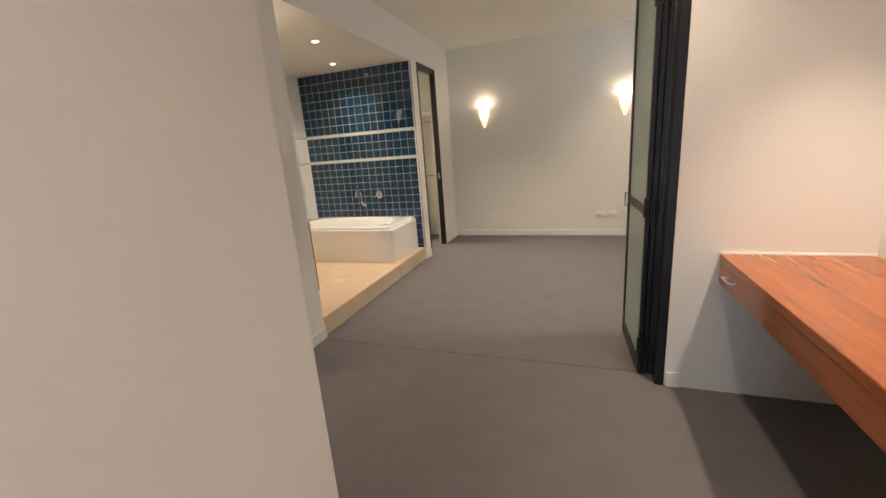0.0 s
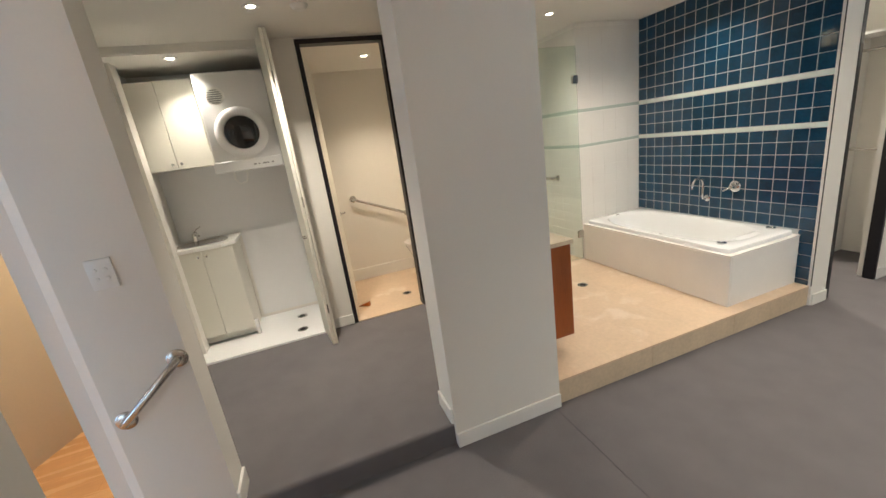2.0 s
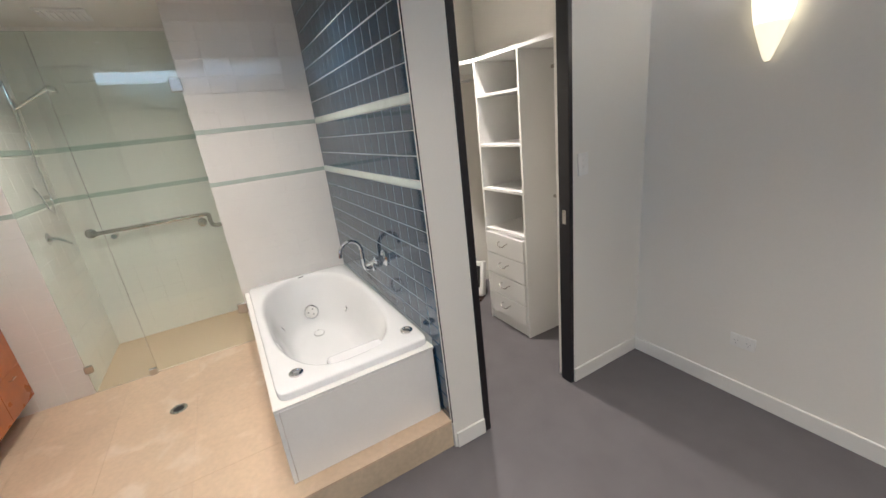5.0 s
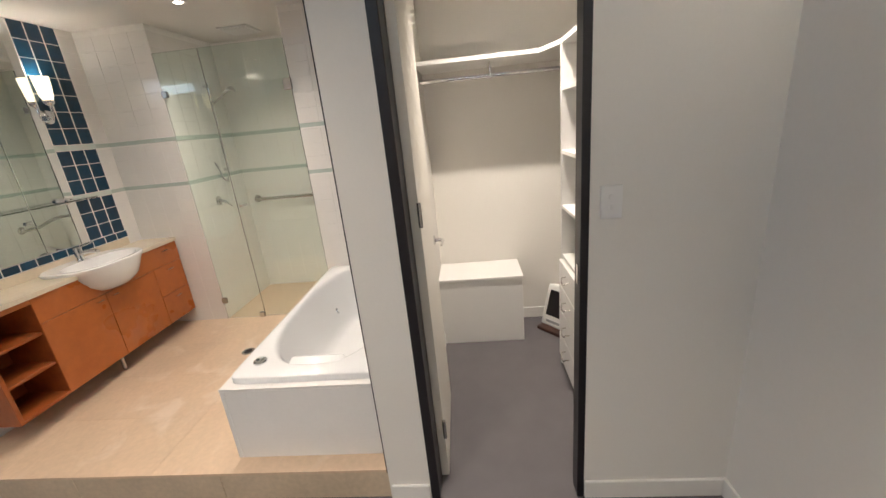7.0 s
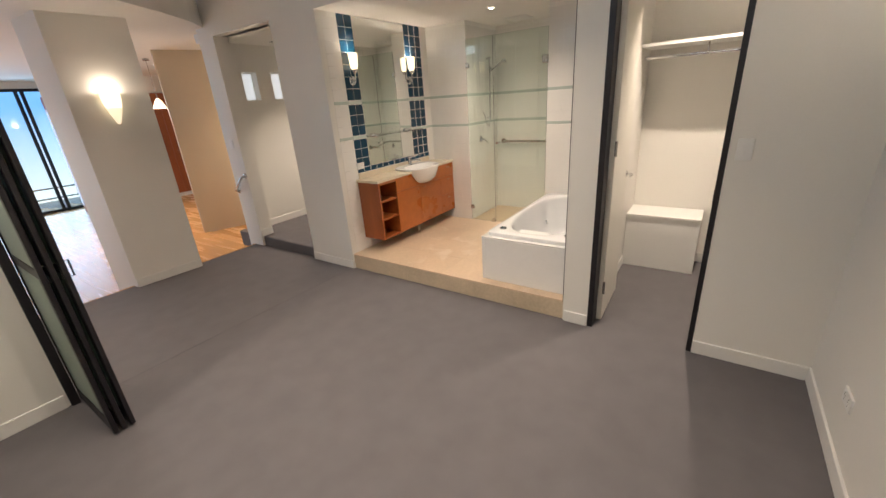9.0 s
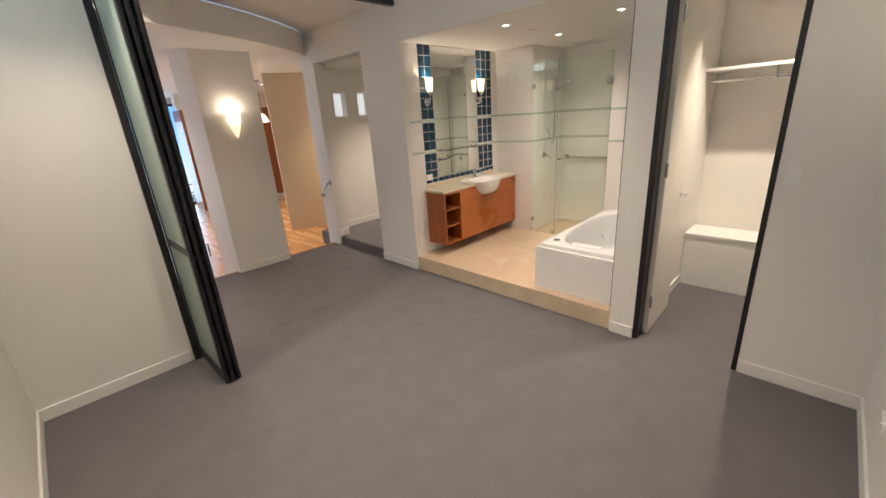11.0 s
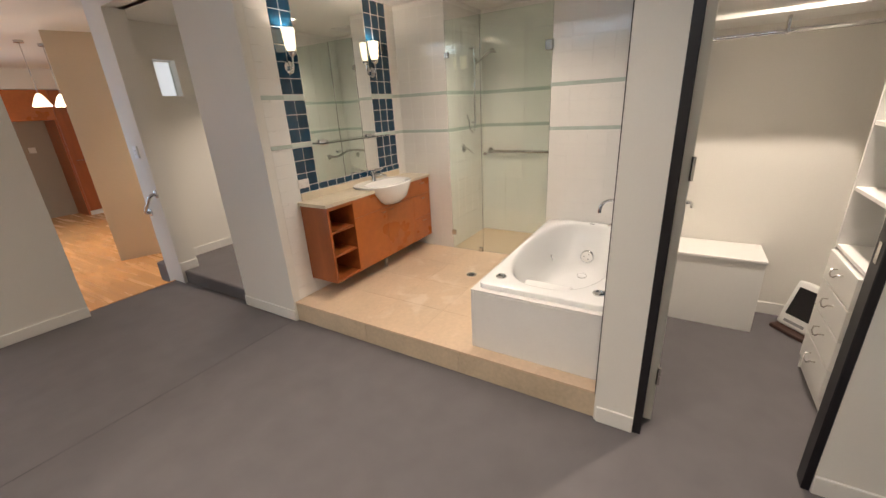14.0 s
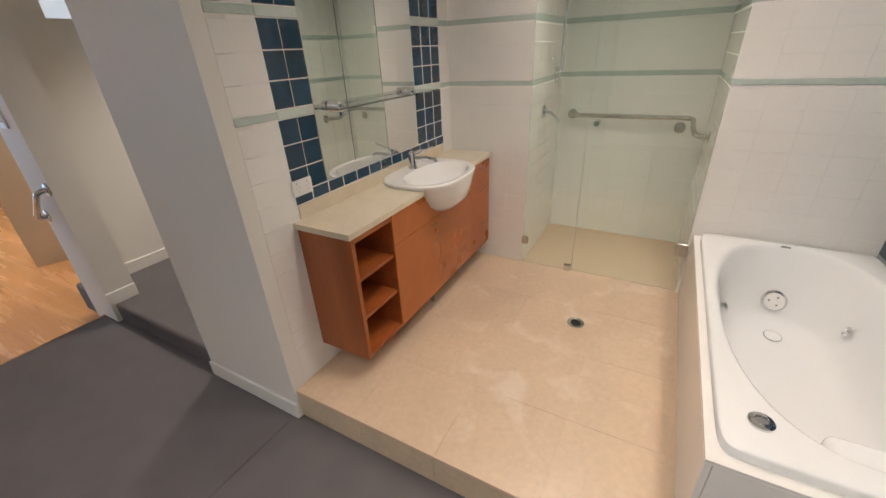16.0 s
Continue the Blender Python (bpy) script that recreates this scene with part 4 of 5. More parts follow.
rs = thing("grab_rail", (-4.35, 3.4, 1.13), "bent brushed steel grab rail inside the shower", "grab rail")
part("bar", tube([(-4.40, 3.02, 1.13), (-4.345, 3.025, 1.13), (-4.335, 3.05, 1.13), (-4.335, 3.6, 1.13), (-4.335, 3.80, 1.13), (-4.32, 3.835, 1.13), (-4.28, 3.85, 1.125), (-4.18, 3.85, 1.10), (-4.10, 3.86, 1.07), (-4.03, 3.885, 1.07), (-4.0, 3.94, 1.07)], 0.016, 14), STEEL, rs, smooth=True)
for m in (at(-4.405, 3.02, 1.13, TO_PX), at(-4.405, 3.78, 1.055, TO_PX), at(-4.0, 3.945, 1.07, TO_NY)):
    part("flange", lathe([(0.01, 0), (0.038, 0), (0.038, 0.006), (0.03, 0.011), (0.012, 0.012)], m, 24), STEEL, rs, smooth=True)
sm = thing("shower_mixer", (-3.95, 2.91, 1.2), "chrome shower mixer with a lever", "tap")
part("plate", lathe([(0.01, 0), (0.045, 0), (0.045, 0.006), (0.036, 0.012), (0.02, 0.014)], at(-3.92, 2.912, 1.21, TO_PY), 28), CHROME, sm, smooth=True)
part("lever", tube([(-3.92, 2.92, 1.21), (-3.92, 2.97, 1.20), (-3.92, 3.03, 1.15)], [0.018, 0.013, 0.007], 12), CHROME, sm, smooth=True)
hs = thing("hand_shower", (-4.15, 2.95, 1.9), "chrome hand shower on a slide bar with a hose", "shower")
part("slide_bar", tube([(-4.12, 2.96, 1.45), (-4.12, 2.96, 2.22)], 0.009, 12), CHROME, hs, smooth=True)
for z in (1.47, 2.2):
    part("bracket", tube([(-4.12, 2.91, z), (-4.12, 2.965, z)], 0.014, 12), CHROME, hs, smooth=True)
part("slider", lathe([(0.02, -0.03), (0.024, 0), (0.02, 0.03)], at(-4.12, 2.965, 2.08), 16), CHROME, hs, smooth=True)
part("wand", tube([(-4.12, 2.97, 2.05), (-4.11, 3.03, 2.08), (-4.09, 3.12, 2.13), (-4.08, 3.17, 2.15)], [0.012, 0.011, 0.011, 0.014], 12), CHROME, hs, smooth=True)
part("rose", lathe([(0.012, 0.03), (0.03, 0.015), (0.045, 0.0), (0.04, -0.006)], at(-4.075, 3.19, 2.145) @ pose(0, 0, 0, -25, 0, 0), 24), CHROME, hs, smooth=True)
part("hose", tube([(-4.12, 2.97, 2.04), (-4.10, 2.975, 1.9), (-4.08, 2.97, 1.65), (-4.10, 2.965, 1.45), (-4.06, 2.965, 1.36), (-4.0, 2.96, 1.40), (-3.985, 2.95, 1.5), (-3.98, 2.93, 1.55)], 0.007, 10), CHROME, hs, "chrome hose", True)


def floor_waste(x, y, z, label="round chrome floor waste in the stone floor"):
    t = thing("floor_waste", (x, y, z), label, "drain", "floor wastes")
    part("rim", lathe([(0.03, 0.0), (0.048, 0.0), (0.047, 0.003), (0.034, 0.004), (0.03, 0.002)], at(x, y, z), 28, False), STEEL, t, smooth=True)
    part("grate", lathe([(0.001, 0.0005), (0.03, 0.0005), (0.03, 0.0018), (0.001, 0.0018)], at(x, y, z), 24), DARKGAP, t, "dark grate")


floor_waste(-3.005, 3.437, BATHZ + 0.001)
floor_waste(-3.98, 3.42, BATHZ - 0.007)
floor_waste(-3.78, 3.02, BATHZ - 0.007)
vent = thing("ceiling_vent", (-4.06, 3.4, BATHCEIL), "white square exhaust vent in the shower ceiling", "vent")
part("frame", box(-4.19, -3.93, 3.27, 3.53, BATHCEIL - 0.012, BATHCEIL + 0.002, bevel=0.004), PLASTIC, vent)
for k in range(7):
    part("slat", box(-4.17, -3.95, 3.29 + k * 0.032, 3.31 + k * 0.032, BATHCEIL - 0.02, BATHCEIL - 0.012), PLASTIC, vent)
smoke = thing("smoke_detector", (-2.46, 3.55, BATHCEIL), "small round white ceiling sensor", "sensor")
part("body", lathe([(0.001, -0.012), (0.03, -0.01), (0.034, 0.001), (0.001, 0.001)], at(-2.75, 3.42, BATHCEIL), 20), PLASTIC, smoke, smooth=True)

# ---- laundry ----
WX = -4.38
lc = thing("laundry_wall_cabinet", (-4.2, 0.2, 1.66), "cream laminate two-door wall cabinet in the laundry", "cabinet")
part("body", box(WX + 0.002, -4.05, -0.055, 0.475, 1.745, 2.45, bevel=0.002), CAB, lc)
for y0, y1, yk in ((-0.05, 0.20, 0.17), (0.204, 0.47, 0.235)):
    d = part("door", box(-4.048, -4.03, y0, y1, 1.747, 2.445, bevel=0.002), CAB, lc)
    part("knob", lathe([(0.001, 0), (0.006, 0.0), (0.006, 0.012), (0.012, 0.02), (0.001, 0.024)], at(-4.03, yk, 1.79, TO_PX), 14), CHROME, d, smooth=True)
lb = thing("laundry_base_cabinet", (-4.2, 0.15, HALLZ), "cream laminate two-door base cabinet under the sink", "cabinet")
part("body", box(WX + 0.002, -3.95, -0.055, 0.44, HALLZ + 0.1, 1.05, bevel=0.002), CAB, lb)
part("plinth", box(WX + 0.002, -4.0, -0.055, 0.44, HALLZ + 0.03, HALLZ + 0.1), CAB, lb)
for y0, y1, yk in ((-0.05, 0.19, 0.16), (0.194, 0.435, 0.225)):
    d = part("door", box(-3.948, -3.93, y0, y1, HALLZ + 0.11, 1.045, bevel=0.002), CAB, lb)
    part("knob", lathe([(0.001, 0), (0.006, 0.0), (0.006, 0.012), (0.012, 0.02), (0.001, 0.024)], at(-3.93, yk, 1.0, TO_PX), 14), CHROME, d, smooth=True)
tagged(part("laundry_bench_top", prism([(WX + 0.002, -0.055), (-3.91, -0.055), (-3.91, 0.36), (-3.98, 0.47), (WX + 0.002, 0.47)], 1.052, 1.082), MELAMINE), "white laundry bench top with a clipped corner", "worktop")
sink = thing("laundry_sink", (-4.12, 0.18, 1.08), "oval stainless steel laundry sink", "sink")
part("bowl", loft([(-4.12, 0.18, 0.15, 0.21, 2.4, 1.084), (-4.12, 0.18, 0.15, 0.21, 2.4, 1.090), (-4.12, 0.18, 0.135, 0.195, 2.4, 1.090), (-4.12, 0.18, 0.125, 0.18, 2.4, 1.0855), (-4.12, 0.18, 0.02, 0.02, 2, 1.0845)], 48), STEEL, sink, smooth=True)
ltap = thing("laundry_tap", (-4.25, 0.05, 1.09), "chrome lever tap at the laundry sink", "tap")
part("body", lathe([(0.024, 0), (0.02, 0.02), (0.019, 0.08), (0.001, 0.09)], at(-4.27, 0.10, 1.083), 20), CHROME, ltap, smooth=True)
part("spout", tube([(-4.27, 0.10, 1.14), (-4.22, 0.13, 1.17), (-4.16, 0.16, 1.15)], 0.011, 12), CHROME, ltap, smooth=True)
part("lever", tube([(-4.27, 0.10, 1.17), (-4.26, 0.13, 1.20), (-4.24, 0.17, 1.22)], 0.007, 10), CHROME, ltap, smooth=True)
dry = thing("clothes_dryer", (-4.1, 0.75, 1.66), "white front-loading clothes dryer hung high on the laundry wall", "clothes dryer")
DX = -3.83
part("body", box(WX + 0.03, DX, 0.51, 1.035, 1.668, 2.44, bevel=0.015, seg=3), ENAMEL, dry, smooth=True)
part("control_panel", box(DX - 0.02, DX + 0.012, 0.50, 1.03, 1.668, 1.755, bevel=0.006, seg=2), ENAMEL, dry)
dd = part("door", lathe([(0.10, 0.0), (0.20, 0.0), (0.20, 0.02), (0.185, 0.035), (0.15, 0.042), (0.135, 0.035), (0.13, 0.01), (0.10, 0.008)], at(DX, 0.772, 1.970, TO_PX), 48), ENAMEL, dry, "round white door ring", True)
part("window", lathe([(0.001, 0.006), (0.132, 0.006), (0.13, 0.016), (0.09, 0.028), (0.001, 0.034)], at(DX, 0.772, 1.970, TO_PX), 40), mat("dark_dryer_window", (0.02, 0.018, 0.018), 0.06, vary=0.2, coat=0.5), dd, "dark curved window", True)
vt = part("vent_grille", lathe([(0.001, 0), (0.07, 0), (0.07, 0.004), (0.06, 0.007), (0.001, 0.006)], at(DX, 0.64, 2.265, TO_PX), 32), PLASTIC, dry, "round lint vent", True)
for k in range(7):
    w = math.sqrt(max(0.0, 0.055 ** 2 - (0.016 * (k - 3)) ** 2))
    part("slot", box(DX + 0.0065, DX + 0.008, 0.64 - w, 0.64 + w, 2.26 + 0.016 * (k - 3) - 0.003, 2.26 + 0.016 * (k - 3) + 0.003), GREYPRINT, vt)
for k, w in enumerate((0.02, 0.012, 0.03, 0.012, 0.018)):
    part("print", box(DX + 0.012, DX + 0.0128, 0.80 + k * 0.035, 0.80 + k * 0.035 + w, 1.70, 1.712), GREYPRINT, dry)
part("hose", tube([(-3.9, 0.62, 1.668), (-3.9, 0.62, 1.60), (-3.9, 0.65, 1.56), (-3.9, 0.70, 1.57), (-3.9, 0.72, 1.62), (-3.9, 0.72, 1.668)], 0.006, 8), PLASTIC, dry, smooth=True)
structure("trim_laundry_lining_1", box(WX - 0.001, WX + 0.004, 0.47, 1.095, HALLZ + 0.05, 2.5), ENAMEL, "white laundry wall lining")
structure("trim_laundry_lining_2", box(WX + 0.004, -3.77, 1.092, 1.098, HALLZ + 0.05, 2.5), ENAMEL, "white laundry wall lining")
structure("trim_laundry_lining_3", box(WX - 0.001, WX + 0.004, -0.06, 0.47, 1.085, 1.744), ENAMEL, "white splashback")
tray = thing("laundry_tray", (-4.0, 0.5, HALLZ), "white laundry floor tray with a drain", "floor tray")
part("base", box(WX + 0.005, -3.60, -0.055, 1.07, HALLZ - 0.05, HALLZ + 0.02, bevel=0.004), ENAMEL, tray)
part("kerb", box(-4.0, -3.95, 0.44, 0.47, HALLZ + 0.02, HALLZ + 0.16, bevel=0.003), ENAMEL, tray)
floor_waste(-3.78, 0.85, HALLZ + 0.02, "round dark floor waste in the white tray")
floor_waste(-4.12, 0.85, HALLZ + 0.02, "round dark floor waste in the white tray")
structure("trim_laundry_jamb", box(-3.77, -3.655, -0.065, -0.035, HALLZ, 2.56), CAB, "cream laundry opening jamb")
bi = thing("bifold_door", (-3.65, 1.05, HALLZ), "cream laminate bifold laundry door folded open", "bifold door")
b1 = at(-3.655, 1.075, HALLZ) @ pose(0, 0, 0, 0, 0, 8)
part("leaf", moved(box(0, 0.355, -0.011, 0.011, 0.012, 2.46, bevel=0.002), b1), CAB, bi)
part("leaf", moved(box(0, 0.355, -0.036, -0.014, 0.012, 2.46, bevel=0.002), b1), CAB, bi)
part("handle", moved(tube([(0.30, -0.036, 0.95), (0.30, -0.06, 0.95), (0.24, -0.06, 0.955), (0.24, -0.036, 0.955)], 0.005, 8), b1), STEEL, bi, "small steel handle", True)
for z in (0.3, 1.2, 2.1):
    part("hinge", moved(tube([(0.358, -0.0125, z), (0.358, -0.0125, z + 0.08)], 0.006, 8), b1), STEEL, bi, smooth=True)

bf = thing("bifold_door", (-3.4, -0.06, HALLZ), "cream laminate bifold laundry door folded flat against the hall wall", "bifold door")
part("leaf", box(-3.62, -3.225, -0.094, -0.074, HALLZ + 0.012, HALLZ + 2.40, bevel=0.002), CAB, bf)
part("leaf", box(-3.62, -3.23, -0.07, -0.05, HALLZ + 0.012, HALLZ + 2.40, bevel=0.002), CAB, bf)
part("handle", tube([(-3.30, -0.05, 1.09), (-3.30, -0.026, 1.09), (-3.24, -0.026, 1.095), (-3.24, -0.05, 1.095)], 0.005, 8), STEEL, bf, "small steel handle", True)

# ---- toilet room ----
structure("door_2", box(-3.74, -3.636, 1.32, 1.355, HALLZ, 2.59, bevel=0.002), BLACK, "black steel door jamb of the toilet room")
structure("door_2_jamb", box(-3.74, -3.636, 2.01, 2.045, HALLZ, 2.59, bevel=0.002), BLACK, "black steel door jamb of the toilet room")
structure("door_2_head", box(-3.74, -3.636, 1.32, 2.045, 2.555, 2.592, bevel=0.002), BLACK, "black steel door head of the toilet room")
td = thing("toilet_door", (-3.74, 1.34, HALLZ), "cream toilet door standing open inwards", "door")
tm = at(-3.745, 1.362, HALLZ) @ pose(0, 0, 0, 0, 0, 172)
part("leaf", moved(box(0, 0.64, 0, 0.036, 0.012, 2.39, bevel=0.002), tm), DOORPAINT, td)
lever(td, tm @ at(0.58, 0.0, 0.95, TO_NY))
wc = thing("toilet", (-4.6, 2.36, HALLZ), "white ceramic toilet beside the grab rail", "toilet")
part("bowl", loft([(-4.52, 2.40, 0.11, 0.14, 2.4, HALLZ), (-4.52, 2.40, 0.11, 0.15, 2.4, HALLZ + 0.1), (-4.53, 2.38, 0.15, 0.2, 2.3, HALLZ + 0.3), (-4.53, 2.36, 0.18, 0.23, 2.3, HALLZ + 0.40), (-4.53, 2.36, 0.15, 0.2, 2.3, HALLZ + 0.41)], 40), CERAMIC, wc, smooth=True)
part("seat", loft([(-4.53, 2.36, 0.185, 0.235, 2.3, HALLZ + 0.411), (-4.53, 2.36, 0.187, 0.237, 2.3, HALLZ + 0.435), (-4.53, 2.36, 0.17, 0.22, 2.3, HALLZ + 0.445)], 40), PLASTIC, wc, "white plastic seat lid", True)
part("cistern", box(-4.70, -4.36, 2.46, 2.593, HALLZ + 0.42, HALLZ + 0.78, bevel=0.02, seg=3), CERAMIC, wc, smooth=True)
floor_waste(-4.05, 1.95, HALLZ + 0.001)
wedge = thing("door_wedge", (-4.2, 1.45, HALLZ), "small red-brown timber door wedge on the floor", "door wedge")
part("wedge", moved(prism([(0, 0), (0.12, 0), (0.12, 0.045)], 0, 0.035), at(-4.05, 1.43, HALLZ + 0.001) @ pose(0, 0, 0, 90, 0, 60) @ at(0, 0, 0)), WOOD, wedge)

# ---- hall windows ----
for x in (-2.36, -2.80):
    w = thing("hall_window", (x, 0.0, 2.08), "small deep-set square window bright with daylight in the hall", "window", "hall windows")
    part("pane", box(x - 0.213, x - 0.002, 0.012, 0.02, 1.907, 2.263), WINGLOW, w, "bright daylit pane")
    fr = join(box(x - 0.213, x - 0.002, 0.021, 0.03, 1.906, 1.918), box(x - 0.213, x - 0.002, 0.021, 0.03, 2.252, 2.264))
    part("frame", join(fr, box(x - 0.213, x - 0.203, 0.021, 0.03, 1.918, 2.252)), TRIM, w)
hv = thing("ceiling_grille", (-2.6, 1.0, HALLCEIL), "thin dark linear air grille in the hall ceiling", "vent")
part("slot", box(-2.72, -2.66, 0.45, 1.05, HALLCEIL - 0.004, HALLCEIL + 0.002), GREYPRINT, hv)
part("frame", box(-2.735, -2.645, 0.435, 1.065, HALLCEIL - 0.003, HALLCEIL + 0.003), PLASTIC, hv)
hd = thing("smoke_detector", (-2.9, 1.35, HALLCEIL), "round white smoke detector on the hall ceiling", "smoke detector")
part("body", lathe([(0.001, -0.03), (0.035, -0.028), (0.05, -0.012), (0.055, 0.001), (0.001, 0.001)], at(-2.95, 1.36, HALLCEIL), 24), PLASTIC, hd, smooth=True)

# ---- living room beyond ----
sd = thing("sliding_door", (-0.7, -7.2, LOW), "tall black aluminium sliding glass doors with a bright balcony", "sliding door")
for x in (-3.0, -1.62, -1.52, 0.84):
    part("stile", box(x, x + 0.06, -7.28, -7.2, LOW, 2.58, bevel=0.002), BLACK, sd)
part("sill", box(-3.0, 0.9, -7.3, -7.19, LOW, LOW + 0.06), BLACK, sd)
part("head_rail", box(-3.0, 0.9, -7.29, -7.19, 2.52, 2.58), BLACK, sd)
for x0, x1 in ((-2.94, -1.62), (-1.46, 0.84)):
    p = part("pane", box(x0, x1, -7.245, -7.235, LOW + 0.06, 2.52), PANE, sd, "clear glass")
    p.visible_shadow = False
bal = thing("balcony_rail", (-0.7, -8.3, LOW), "pale steel balcony rail outside the doors", "railing")
for z in (0.05, 0.30):
    part("bar", tube([(-4, -8.3, z), (3, -8.3, z)], 0.02, 8), STEEL, bal)
for x in (-4, -2.3, -0.5, 1.2, 3):
    part("post", box(x - 0.02, x + 0.02, -8.32, -8.28, LOW - 0.02, 0.32), STEEL, bal)
structure("ground", box(-60, 60, -60, -7.4, -0.5, LOW - 0.02), mat("balcony_paving", (0.55, 0.55, 0.53), 0.7, vary=0.1, scale=2), "pale balcony paving")
structure("backdrop", box(-9, 7, -9.6, -9.5, -0.4, 4.0), SKYDROP, "blue sky fading into bright haze beyond the balcony")
kc = thing("kitchen_tall_cabinet", (-3.4, -5.9, LOW), "tall red-brown timber kitchen joinery round a fridge recess", "cabinet")
part("side_panel", box(-4.6, -3.12, -6.35, -5.745, LOW + 0.1, 2.35, bevel=0.003), WOOD_V, kc)
for k in range(3):
    d = part("door", box(-4.59 + k * 0.49, -4.105 + k * 0.49, -5.743, -5.72, LOW + 0.12, 2.34, bevel=0.003), WOOD_V, kc)
    part("handle", tube([(-4.17 + k * 0.49, -5.72, 1.0), (-4.17 + k * 0.49, -5.69, 1.0), (-4.29 + k * 0.49, -5.69, 1.0), (-4.29 + k * 0.49, -5.72, 1.0)], 0.006, 8), STEEL, d, smooth=True)
part("header", box(-3.12, -1.72, -6.35, -5.72, 1.8, 2.35, bevel=0.003), WOOD, kc)
part("side_panel", box(-1.72, -1.66, -6.35, -5.72, LOW, 2.35, bevel=0.003), WOOD_V, kc)
part("recess_lining", box(-3.12, -3.09, -6.35, -5.75, LOW, 1.8), WOOD_IN, kc)
part("plinth", box(-4.6, -3.12, -6.35, -5.76, LOW, LOW + 0.1), TRIM, kc)
structure("wall_recess", box(-3.09, -1.72, -6.45, -6.35, LOW, 1.8), TAUPE, "taupe wall inside the fridge recess")
plate("power_socket", "white power socket inside the fridge recess", at(-2.75, -6.35, 1.25, TO_PY @ pose(0, 0, 0, 0, 0, 180)), 0.11, 0.11, [(0, 0.02)], "power socket")
for x, y in ((-2.09, -2.45), (-2.36, -2.6)):
    p = thing("pendant_lamp", (x, y, 1.95), "lit white glass pendant lamp on a thin stem", "pendant lamp", "kitchen pendants")
    part("stem", tube([(x, y, 2.08), (x, y, LOWCEIL)], 0.006, 8), STEEL, p)
    part("shade", lathe([(0.02, 2.09), (0.05, 2.05), (0.10, 1.94), (0.095, 1.93), (0.03, 2.03)], at(x, y, 0), 24), SHADE, p, "glowing glass shade", True)
    part("rose", lathe([(0.001, LOWCEIL - 0.03), (0.05, LOWCEIL - 0.03), (0.05, LOWCEIL), (0.001, LOWCEIL)], at(x, y, 0), 20), STEEL, p)
    bulb("pendant_light", x, y, 1.86, 16, WARM, 0.05)
ed = thing("entry_door", (-3.82, -0.5, LOW), "cream flush door with a steel lever in the living room", "door")
part("leaf", box(-3.818, -3.79, -0.86, -0.02, LOW + 0.01, 2.05, bevel=0.002), DOORPAINT, ed)
lever(ed, at(-3.79, -0.12, 0.93, TO_PX @ pose(0, 0, 0, 0, 0, -90)), STEEL)

# ---- slot window high in the side wall ----
sw = thing("slot_window", (EAST, 3.6, 2.85), "narrow daylit slot window high in the wall", "window")
part("pane", box(EAST + 0.08, EAST + 0.088, 2.3, 6.1, 2.76, 2.97), SKYGLOW, sw, "bright daylit pane")
part("frame", join(box(EAST + 0.05, EAST + 0.08, 2.3, 6.1, 2.76, 2.78), box(EAST + 0.05, EAST + 0.08, 4.19, 4.22, 2.78, 2.97)), BLACK, sw)

# ---- tiles and stone pieces ----


def tile_mesh(name, w, h, material, depth=0.008, inset=0.002):
    """A tile in the x-z plane whose glazed face looks along -y, its back at y = 0."""
    v = [(-w / 2, 0, -h / 2), (w / 2, 0, -h / 2), (w / 2, 0, h / 2), (-w / 2, 0, h / 2)]
    e = [(x * 1.0, -depth * 0.7, z * 1.0) for x, y, z in v]
    f = [(x - math.copysign(inset, x), -depth, z - math.copysign(inset, z)) for x, y, z in v]
    me = bpy.data.meshes.new(name)
    faces = [(0, 1, 5, 4), (1, 2, 6, 5), (2, 3, 7, 6), (3, 0, 4, 7), (4, 5, 9, 8), (5, 6, 10, 9), (6, 7, 11, 10), (7, 4, 8, 11), (8, 9, 10, 11)]
    me.from_pydata(v + e + f, [], faces)
    me.materials.append(material)
    return me


def lay(name, me, m, parent):
    ob = new(name, me)
    ob.parent = parent
    jitter = pose(0, 0, 0, random.uniform(-0.35, 0.35), 0, random.uniform(-0.35, 0.35))
    ob.matrix_basis = m @ jitter
    return ob


def joined(name, me, mats, material, parent):
    bm = bmesh.new()
    for m in mats:
        a = len(bm.verts)
        bm.from_mesh(me)
        bm.verts.ensure_lookup_table()
        jitter = pose(0, 0, 0, random.uniform(-0.3, 0.3), 0, random.uniform(-0.3, 0.3))
        bmesh.ops.transform(bm, matrix=m @ jitter, verts=bm.verts[a:])
    me2 = bpy.data.meshes.new(name)
    bm.to_mesh(me2)
    bm.free()
    me2.materials.append(material)
    ob = new(name, me2)
    ob.parent = parent
    return tagged(ob, kind="stuff")


OB = {o.name: o for o in bpy.data.objects}
S2A, S2B, S1A, S1B = 1.402, 1.436, 1.757, 1.793
blue_wall, end_wall, wing, vwall = OB["wall_bath_blue"], OB["wall_bath_end"], OB["wall_shower_wing"], OB["wall_vanity"]
x_first, x_last, cols = SHX, -1.905, 16
pitch = (x_last - x_first) / cols
spots = []
for z0, z1, rows in ((0.617, S2A - 0.002, 8), (S2B + 0.002, S1A - 0.002, 3), (S1B + 0.002, BATHCEIL, 7)):
    ph = (z1 - z0) / rows
    for r in range(rows):
        for c in range(cols):
            spots.append((x_first + pitch * (c + 0.5), z0 + ph * (r + 0.5), ph))
